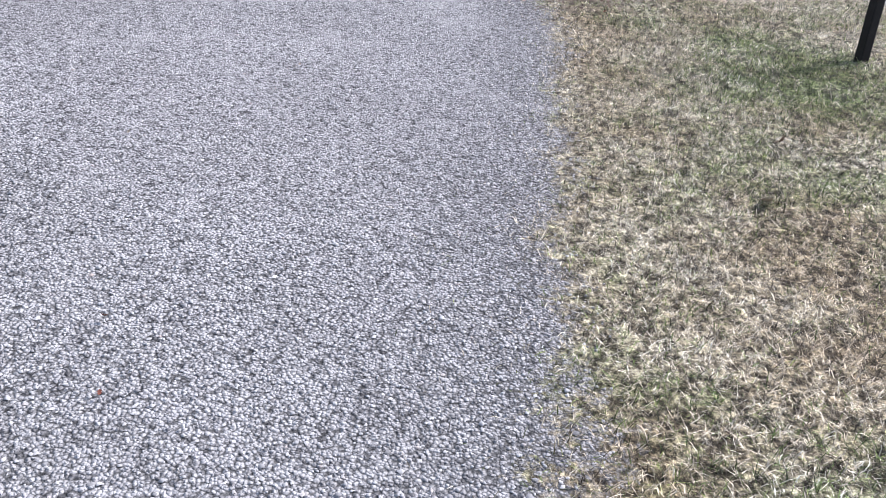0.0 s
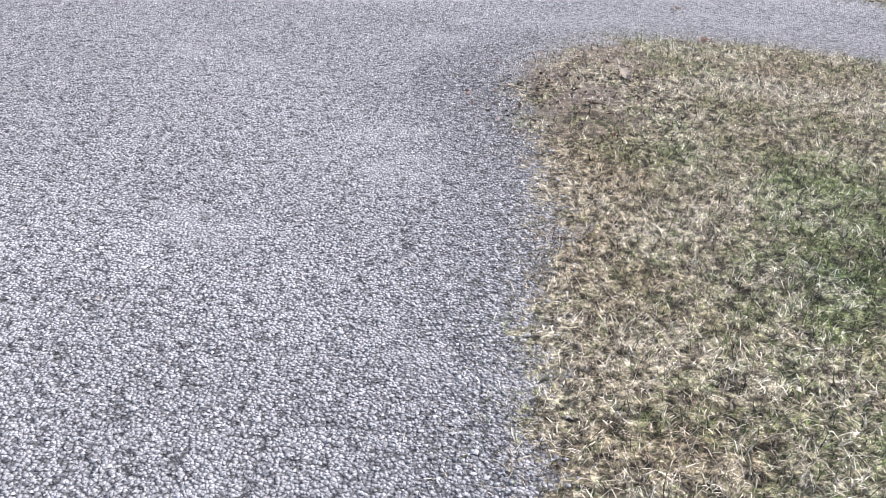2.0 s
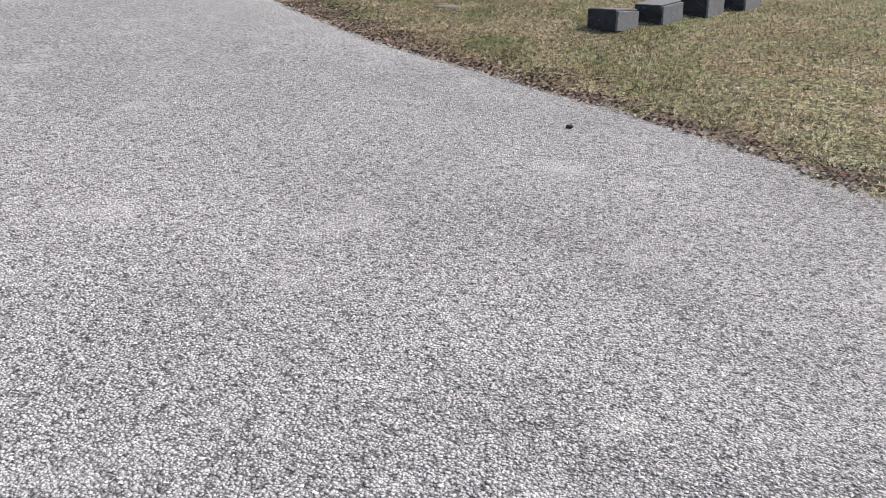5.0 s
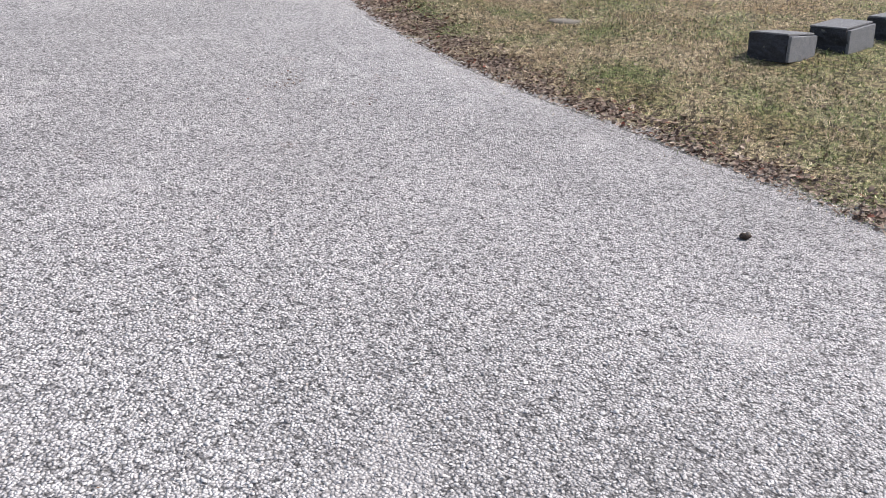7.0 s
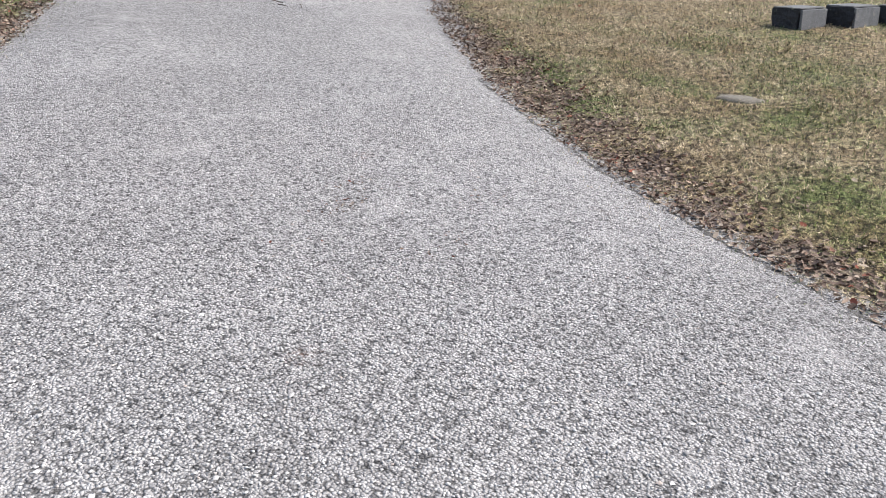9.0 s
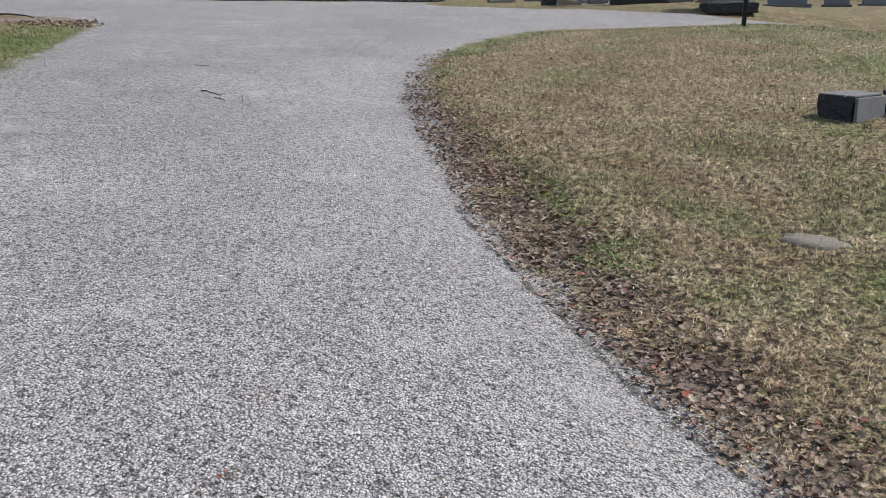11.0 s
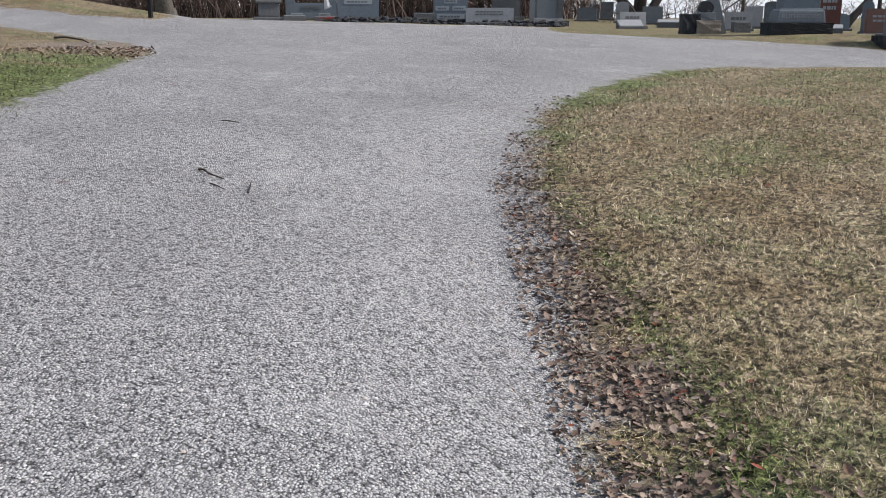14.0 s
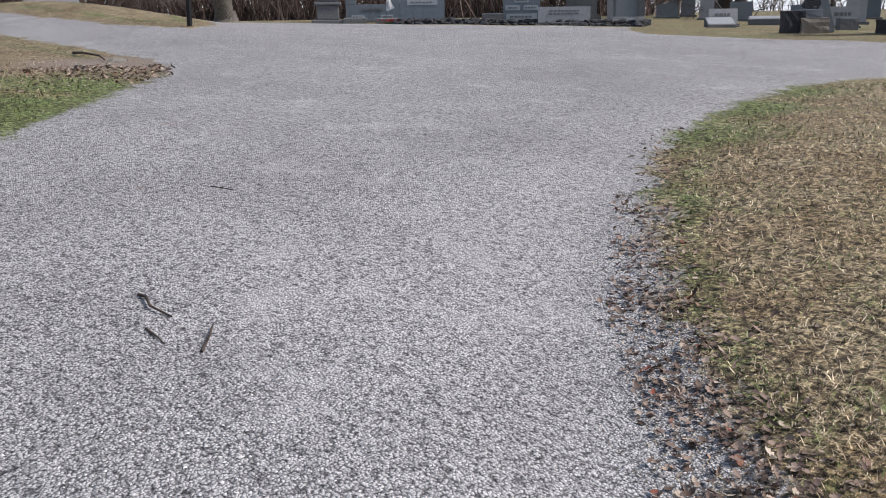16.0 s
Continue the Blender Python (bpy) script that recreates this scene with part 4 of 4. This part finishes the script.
# ---- trees and thicket ----
tree("bare_tree", -42, 41, 20, 0.5, 3, "bare tree with a pale furrowed trunk before the thicket", GREYBARK, levels=4, first=0.45, twigs=4)
tree("spreading_tree", -24.6, 57.0, 13, 0.27, 11, "dark spreading bare tree dividing low into several trunks", DARKBARK, trunks=4, levels=4, spread=0.75, first=0.42, twigs=5, droop=0.35)
tree("bare_tree", -15.5, 60, 12, 0.22, 12, "dark bare tree among the stones", DARKBARK, trunks=2, levels=4, spread=0.75, first=0.36, twigs=5, droop=0.2)
tree("bare_tree", -8.5, 62, 13, 0.26, 13, "dark bare tree among the stones", DARKBARK, trunks=2, levels=4, spread=0.7, first=0.38, twigs=5)
tree("bare_tree", -3.5, 66, 14, 0.32, 14, "dark bare tree behind the lawn", DARKBARK, trunks=1, levels=4, spread=0.7, first=0.4, twigs=5)
tree("bare_shrub", -38, 76, 6, 0.08, 15, "far rounded bare shrub against the sky", BARK, trunks=6, levels=3, spread=0.7, first=0.42, twigs=6)
for k, (x, y, h) in enumerate(((-12, 68, 11), (-6, 74, 12), (-1, 60, 11), (1, 82, 13), (-18, 78, 10), (-20, 92, 11), (-26, 98, 10), (-10, 90, 12))):
    tree("bare_tree", x, y, h, 0.15, 70 + k, "slim dark bare tree behind the stones", DARKBARK, levels=4, spread=0.55, first=0.45, twigs=4)
for k, (x, y, h) in enumerate(((-46, 64, 13), (-40, 70, 12), (-33, 74, 9), (-52, 58, 14), (-58, 50, 13), (-29, 84, 10), (2, 72, 12), (-47, 90, 9))):
    tree("bare_tree", x, y, h, 0.17, 40 + k, "bare woodland tree beyond the burial ground", BARK, levels=4, spread=0.6, first=0.42, twigs=4)


def build_thicket():
    """Brown leafless brush at the wood's edge."""
    heap, dice = Heap(), np.random.default_rng(5)
    for k in range(4400):
        f = dice.random()
        x = -73 + 42 * f + dice.normal(0, 1.0)
        y = 34 + 24 * f + abs(dice.normal(0, 4.5))
        h = dice.uniform(1.2, 6.5) * (0.7 if y < 38 + 24 * f else 1.0)
        z = ground_z(x, y) - 0.05 if k % 12 == 0 else 1.85
        p, d, pts = np.array([x, y, z]), np.array([dice.normal(0, 0.35), dice.normal(0, 0.35), 1.0]), []
        for _ in range(5):
            pts.append(p.copy())
            d = d + dice.normal(0, 0.22, 3) * (1, 1, 0.3)
            p = p + d / np.linalg.norm(d) * h / 4
        r = dice.uniform(0.018, 0.05)
        heap.add(*tube(pts, np.linspace(r, r * 0.3, 5), 3))
        for _ in range(3):
            i = dice.integers(1, 5)
            q = pts[min(i, 4)]
            w = dice.normal(0, 0.6, 3) + (0, 0, 0.3)
            heap.add(*tube([q, q + w * h * 0.1, q + w * h * 0.2 + dice.normal(0, 0.1, 3)], [r * 0.6, r * 0.45, r * 0.2], 3))
    tagged(new("thicket", heap.mesh("thicket", TWIG)), "dense brown leafless brush at the edge of a wood", "brush", kind="stuff")


build_thicket()


def build_far_woods():
    """A hazy line of leafless trees on the skyline."""
    heap, dice = Heap(), np.random.default_rng(8)
    for k in range(900):
        a = dice.uniform(radians(60), radians(150))
        r = dice.uniform(150, 230)
        base = np.array([math.cos(a) * r, 30 + math.sin(a) * r, 1.0])
        h = dice.uniform(3.0, 7.0) * (0.75 + 0.35 * math.sin(a * 23) * math.sin(a * 7))
        pts = [base + (dice.normal(0, 0.25) * j, dice.normal(0, 0.25) * j, h * j / 3) for j in range(4)]
        heap.add(*tube(pts, np.linspace(0.12, 0.03, 4), 3))
        for _ in range(7):
            j = dice.integers(1, 4)
            w = dice.normal(0, 1.0, 3) * (1, 1, 0.6) + (0, 0, 0.5)
            heap.add(*tube([pts[j], pts[j] + w * h * 0.12, pts[j] + w * h * 0.22], [0.05, 0.035, 0.015], 3))
    tagged(new("far_woods", heap.mesh("far_woods", BARK)), "far line of leafless woodland on the skyline", "woods", kind="stuff")


build_far_woods()


# ---- things lying about ----
def stick(points, radius, label, name="fallen_twig", group="twigs on the gravel"):
    pts = [(x, y, ground_z(x, y) + radius * 0.8 + lift) for x, y, lift in points]
    co, faces = tube(pts, np.linspace(radius, radius * 0.5, len(pts)), 6)
    tagged(new(name, mesh_from(name, co, faces, STEM, True)), label, "twig", group)


stick(((-8.26, 17.07, 0.0), (-8.2, 17.07, 0.012), (-8.1, 17.03, 0.012), (-7.98, 17.05, 0.0)), 0.008, "dark curved fallen twig on the gravel")
stick(((-7.95, 16.92, 0.0), (-7.87, 16.91, 0.004), (-7.79, 16.9, 0.0)), 0.005, "short dark fallen twig on the gravel")
stick(((-7.64, 16.96, 0.0), (-7.72, 17.05, 0.012), (-7.8, 17.12, 0.01)), 0.006, "forked pale brown twig on the gravel")
stick(((-9.52, 18.28, 0.0), (-9.44, 18.3, 0.004), (-9.36, 18.33, 0.0)), 0.004, "short dark fallen twig on the gravel")
stick(((-18.3, 21.8, 0.01), (-17.7, 21.65, 0.05), (-17.1, 21.6, 0.03), (-16.6, 21.4, 0.01)), 0.02, "fallen dark branch on bare earth", "fallen_branch", "")
t = thing("rock", -16.4, 21.45, 20, "pale rough stone on bare earth", "rock", sink=0.02)
part("stone", rock(0.14, 3), FLUSH, t)
t = thing("rock", -15.9, 20.7, 60, "dark rough stone on the grass", "rock", sink=0.02)
part("stone", rock(0.09, 6), BLACKROCK, t)

# dark seed pod on the gravel
t = thing("seed_pod", -0.28, 10.85, 30, "dark brown split seed pod on the gravel", "seed pod", sink=0.0)
t.scale = (0.78, 0.78, 0.78)
bm = bmesh.new()
bmesh.ops.create_uvsphere(bm, u_segments=12, v_segments=8, radius=0.03)
for v in bm.verts:
    v.co.x *= 1.25
    v.co.z = v.co.z * 0.6 + 0.016 + 0.008 * abs(math.sin(v.co.x * 90))
part("husk", bm, STEM, t, smooth=True)
bm = bmesh.new()
bmesh.ops.create_uvsphere(bm, u_segments=10, v_segments=6, radius=0.014)
for v in bm.verts:
    v.co += Vector((0.012, -0.008, 0.034))
part("kernel", bm, FIELD, t, "tan kernel", True)


# ---- grass, gravel and leaves ----
def scatter(density, seed, near, lo, hi, box=(-24, 6, -1.5, 40)):
    """Points spread evenly, so many a square metre, over the half-metre squares between two distances from the line walked."""
    dice = np.random.default_rng(seed)
    cx, cy = (g.ravel() for g in np.meshgrid(np.arange(box[0], box[1], 0.5), np.arange(box[2], box[3], 0.5)))
    far, depth = path_distance(cx + 0.25, cy + 0.25), lawn_depth(cx + 0.25, cy + 0.25)
    ok = (far >= near[0] - 0.35) & (far < near[1]) & (depth > lo - 0.36) & (depth < hi + 0.36)
    n = int(density * 0.25)
    x = np.repeat(cx[ok], n) + dice.uniform(0, 0.5, ok.sum() * n)
    y = np.repeat(cy[ok], n) + dice.uniform(0, 0.5, ok.sum() * n)
    return x, y, dice


def turf(density, seed, near, lo, hi, keep, size, name, label):
    """Bent blades of matted grass; keep tells from plan, depth and path distance how likely a blade stands."""
    x, y, dice = scatter(density, seed, near, lo, hi)
    depth, far = lawn_depth(x, y), path_distance(x, y)
    ok = dice.random(len(x)) < keep(x, y, depth - verge(x, y), far)
    x, y, depth, far = x[ok], y[ok], depth[ok], far[ok]
    n = len(x)
    z = heights(x, y, depth)
    a, tilt = dice.uniform(0, 6.283, n), np.abs(dice.normal(1.2, 0.24, n)).clip(0.3, 1.5)
    long = size * dice.uniform(0.5, 1.3, n)
    wide = size * 0.026 * dice.uniform(0.6, 1.4, n) * (1 + 0.13 * far)
    d = np.stack([np.cos(a), np.sin(a), np.zeros(n)], 1)
    s = np.stack([-np.sin(a), np.cos(a), np.zeros(n)], 1) * wide[:, None]
    base = np.stack([x, y, z - 0.004], 1)
    mid = base + d * (long * 0.5 * np.sin(tilt))[:, None] + (0, 0, 1) * (long * 0.5 * np.cos(tilt) + 0.008)[:, None]
    bend = (tilt + dice.uniform(-0.3, 0.9, n)).clip(0, 1.8)
    turn = dice.normal(0, 0.5, n)
    d2 = np.stack([np.cos(a + turn), np.sin(a + turn), np.zeros(n)], 1)
    tip = mid + d2 * (long * 0.5 * np.sin(bend))[:, None] + (0, 0, 1) * (long * 0.5 * np.cos(bend))[:, None]
    tip[:, 2] = np.maximum(tip[:, 2], z + 0.006)
    co = np.stack([base - s, base + s, mid + s * 0.8, mid - s * 0.8, tip], 1).reshape(-1, 3)
    k = np.arange(n)[:, None] * 5
    faces = np.concatenate([k + (0, 1, 2), k + (0, 2, 3), k + (3, 2, 4)])
    me = mesh_from(name, co, faces, BLADE)
    for key, values in (("green", greenness(x, y, depth)), ("bleach", bleach(x, y))):
        me.attributes.new(key, "FLOAT", "POINT").data.foreach_set("value", np.repeat(values, 5).astype(np.float32))
    tagged(new(name, me), label, "grass", kind="stuff")


turf(7800, 21, (0, 3.4), 0, 9, lambda x, y, d, far: (d > -0.05) * np.clip(d * 3 + 0.25, 0, 1) * np.clip(1.3 - far / 3.4, 0.12, 1) * (y > 0.3) * (x > -10) * (1 - 0.8 * np.clip(leaf_strip(x, y, d + verge(x, y)), 0, 1)) * (1 - 1.1 * worn_spots(x, y)), 0.048, "grass", "short matted straw-coloured winter grass")
turf(1700, 22, (3.1, 13), 0, 40, lambda x, y, d, far: (d > -0.03) * np.clip(d * 2.5, 0, 1) * np.clip(1.35 - far / 9, 0.2, 1) * (y > 3) * ((x > -4.5) | (y > 11)) * (1 - 0.8 * np.clip(leaf_strip(x, y, d + verge(x, y)), 0, 1)) * (1 - 0.8 * worn_spots(x, y)), 0.058, "grass", "short straw-coloured and green winter lawn grass")
turf(2500, 23, (0, 6), -0.3, 0.3, lambda x, y, d, far: np.exp(-np.abs(d + 0.02) / 0.1) * (y < 30), 0.04, "verge_grass", "thin dry grass straggling onto the gravel edge")


def chips(density, seed):
    """Loose limestone chips on the lane, thickest near the line walked."""
    x, y, dice = scatter(density, seed, (0, 3.0), -9, 0.2)
    depth, far = lawn_depth(x, y), path_distance(x, y)
    ok = dice.random(len(x)) < (depth < 0.12) * np.clip(1.2 - far / 2.6, 0.0, 1) * np.where(depth > -0.05, 0.4, 1.0)
    x, y, depth = x[ok], y[ok], depth[ok]
    n = len(x)
    r = dice.uniform(0.003, 0.0068, n) * np.where(dice.random(n) < 0.06, 1.5, 1.0)
    star = np.array([(1, 0, 0), (0.1, 1, 0.1), (-1, 0.1, 0), (0, -1, -0.1), (0.1, 0, 0.75), (0, 0, -0.6)])
    co = star[None] * dice.uniform(0.6, 1.25, (n, 6, 3)) * r[:, None, None]
    a = dice.uniform(0, 6.283, n)
    c, s = np.cos(a)[:, None], np.sin(a)[:, None]
    co = np.stack([co[..., 0] * c * 1.25 - co[..., 1] * s, co[..., 0] * s * 1.25 + co[..., 1] * c, co[..., 2]], 2)
    co += np.stack([x, y, heights(x, y, depth) + r * 0.35], 1)[:, None]
    k = np.arange(n)[:, None] * 6
    faces = np.concatenate([k + f for f in ((0, 1, 4), (1, 2, 4), (2, 3, 4), (3, 0, 4), (1, 0, 5), (0, 3, 5))])
    tagged(new("gravel", mesh_from("gravel", co.reshape(-1, 3), faces, CHIP)), "loose pale grey limestone chips on the lane", "gravel", kind="stuff")


chips(1450, 31)

# outline of a lobed leaf, half a leaf wide, from stalk to tip
LOBES = ((0.0, 0.03), (0.12, 0.16), (0.25, 0.36), (0.36, 0.2), (0.52, 0.46), (0.63, 0.24), (0.78, 0.34), (0.88, 0.16), (1.0, 0.02))


def leaf_shape(curl, cup, fold):
    """A lobed, curled dead leaf, one long, as vertices and faces: a midrib row and an edge row on each side."""
    co, faces = [], []
    for f, w in LOBES:
        rise = curl * (f - 0.4) ** 2 + 0.02
        for side in (-1, 0, 1):
            co.append((f - 0.5, side * w * math.cos(fold), rise + abs(side) * (w * math.sin(fold) + cup * w * w)))
    for k in range(len(LOBES) - 1):
        for side in (0, 1):
            a = k * 3 + side
            faces.append((a, a + 1, a + 4, a + 3))
    return np.array(co), np.array(faces)


SHAPES = [leaf_shape(c, u, f) for c, u, f in ((0.5, 0.4, 0.2), (0.9, 0.1, 0.5), (-0.3, 0.6, 0.1), (0.2, 0.9, -0.15), (1.2, 0.2, 0.3), (0.3, -0.2, 0.6))]


def leaf_spots(density, seed, chance):
    x, y, dice = scatter(density, seed, (0, 12), -9, 9, (-18, 5, 0, 26))
    depth, far = lawn_depth(x, y), path_distance(x, y)
    ok = dice.random(len(x)) < chance(x, y, depth, far)
    return x[ok], y[ok], heights(x[ok], y[ok], depth[ok]), dice


def leaves(density, seed, chance, name, label, size, lift):
    x, y, z, dice = leaf_spots(density, seed, chance)
    heap = Heap()
    for px, py, pz in zip(x, y, z):
        co, faces = SHAPES[dice.integers(len(SHAPES))]
        m = np.array(Euler((dice.normal(0, 0.32), dice.normal(0, 0.32), dice.uniform(0, 6.28))).to_matrix())
        heap.add((co * (size * dice.uniform(0.45, 1.2) * np.array((1, dice.uniform(0.55, 1.0), dice.uniform(0.5, 1.3))))) @ m.T + (px, py, pz + lift * dice.random()), faces)
    tagged(new(name, heap.mesh(name, LEAF)), label, "leaf litter", kind="stuff")


leaves(2200, 51, lambda x, y, d, far: leaf_strip(x, y, d) * 0.9, "leaf_litter", "brown dead oak leaves drifted along the lane's edge", 0.04, 0.025)
leaves(160, 52, lambda x, y, d, far: (d > 0.1) * (y > 9) * (far < 7) * 0.06 * np.clip(1.6 - d / 2.0, 0.12, 1.3), "leaf_litter", "scattered brown dead leaves on the lawn", 0.045, 0.02)
leaves(900, 53, lambda x, y, d, far: (d > -0.15) * (y < 8) * 0.8 * np.exp(-((x - 1.0) ** 2 + (y - 5.75) ** 2) / 0.42 ** 2), "weeds", "low reddish-brown withered weeds at the lawn's tip", 0.03, 0.02)
leaves(500, 54, lambda x, y, d, far: (d > -0.1) * np.clip(worn_spots(x, y), 0, 1) * (x < -10) * 0.8, "leaf_litter", "dead leaves and straw on bare earth", 0.06, 0.03)

leaves(3000, 55, lambda x, y, d, far: sum(k * np.exp(-((x - cx) / 0.06) ** 2 - ((y - cy) / 0.13) ** 2) for cx, cy, k in ((-3.42, 12.1, 0.9), (-3.56, 12.36, 0.5), (-2.97, 12.57, 0.35), (-2.8, 12.02, 0.5))), "leaf_crumbs", "crumbled rust-brown leaf scraps trodden into the gravel", 0.016, 0.006)

# single leaves that stand out
LONE = [make_one_leaf("pale_dead_leaf", (0.58, 0.5, 0.4)), make_one_leaf("brown_dead_leaf", (0.24, 0.15, 0.1)), make_one_leaf("rust_red_leaf", (0.2, 0.055, 0.035))]
LONE_MESH = [[mesh_from("leaf", co, faces, m) for co, faces in SHAPES[:3]] for m in LONE]
LONE_LABEL = ("pale curled dead oak leaf", "brown curled dead oak leaf", "rust-red dead oak leaf")


def lone_leaf(x, y, kind, size, dice):
    ob = new("leaf", LONE_MESH[kind][dice.integers(3)])
    ob.matrix_world = pose(x, y, ground_z(x, y) + 0.022, dice.normal(0, 18), dice.normal(0, 18), dice.uniform(0, 360)) @ Matrix.Scale(size, 4)
    tagged(ob, LONE_LABEL[kind] + (" lying on the gravel" if lawn_depth(x, y) < 0 else " lying on the grass"), "leaf", "fallen leaves")


def build_lone_leaves():
    dice = np.random.default_rng(61)
    for x, y, kind, size in ((-3.9, 15.65, 0, 0.1), (-3.62, 15.5, 2, 0.07), (1.5, 2.65, 0, 0.09), (1.72, 3.3, 1, 0.08), (1.25, 6.05, 0, 0.08), (1.05, 5.65, 0, 0.06), (1.83, 7.0, 1, 0.06), (1.85, 8.1, 1, 0.06), (-0.62, 1.45, 2, 0.022), (-0.51, 1.14, 2, 0.016), (-3.42, 12.12, 2, 0.04), (-3.57, 12.35, 2, 0.03), (-2.82, 12.04, 2, 0.02), (-2.67, 11.85, 2, 0.022), (-3.0, 12.6, 2, 0.025), (-3.32, 11.47, 2, 0.02), (-2.88, 11.78, 1, 0.02), (-3.18, 11.63, 2, 0.02)):
        lone_leaf(x, y, kind, size, dice)
    x, y, z, dice = leaf_spots(60, 62, lambda x, y, d, far: leaf_strip(x, y, d) * 0.06 + (d > 0.1) * (far < 5) * (y > 9) * 0.004 + (d < -0.1) * (far < 1.8) * 0.0018)
    for px, py in list(zip(x, y))[:260]:
        lone_leaf(px, py, dice.choice(3, p=(0.36, 0.58, 0.06)), dice.uniform(0.03, 0.055) * (0.45 if lawn_depth(px, py) < 0 else 1), dice)


build_lone_leaves()
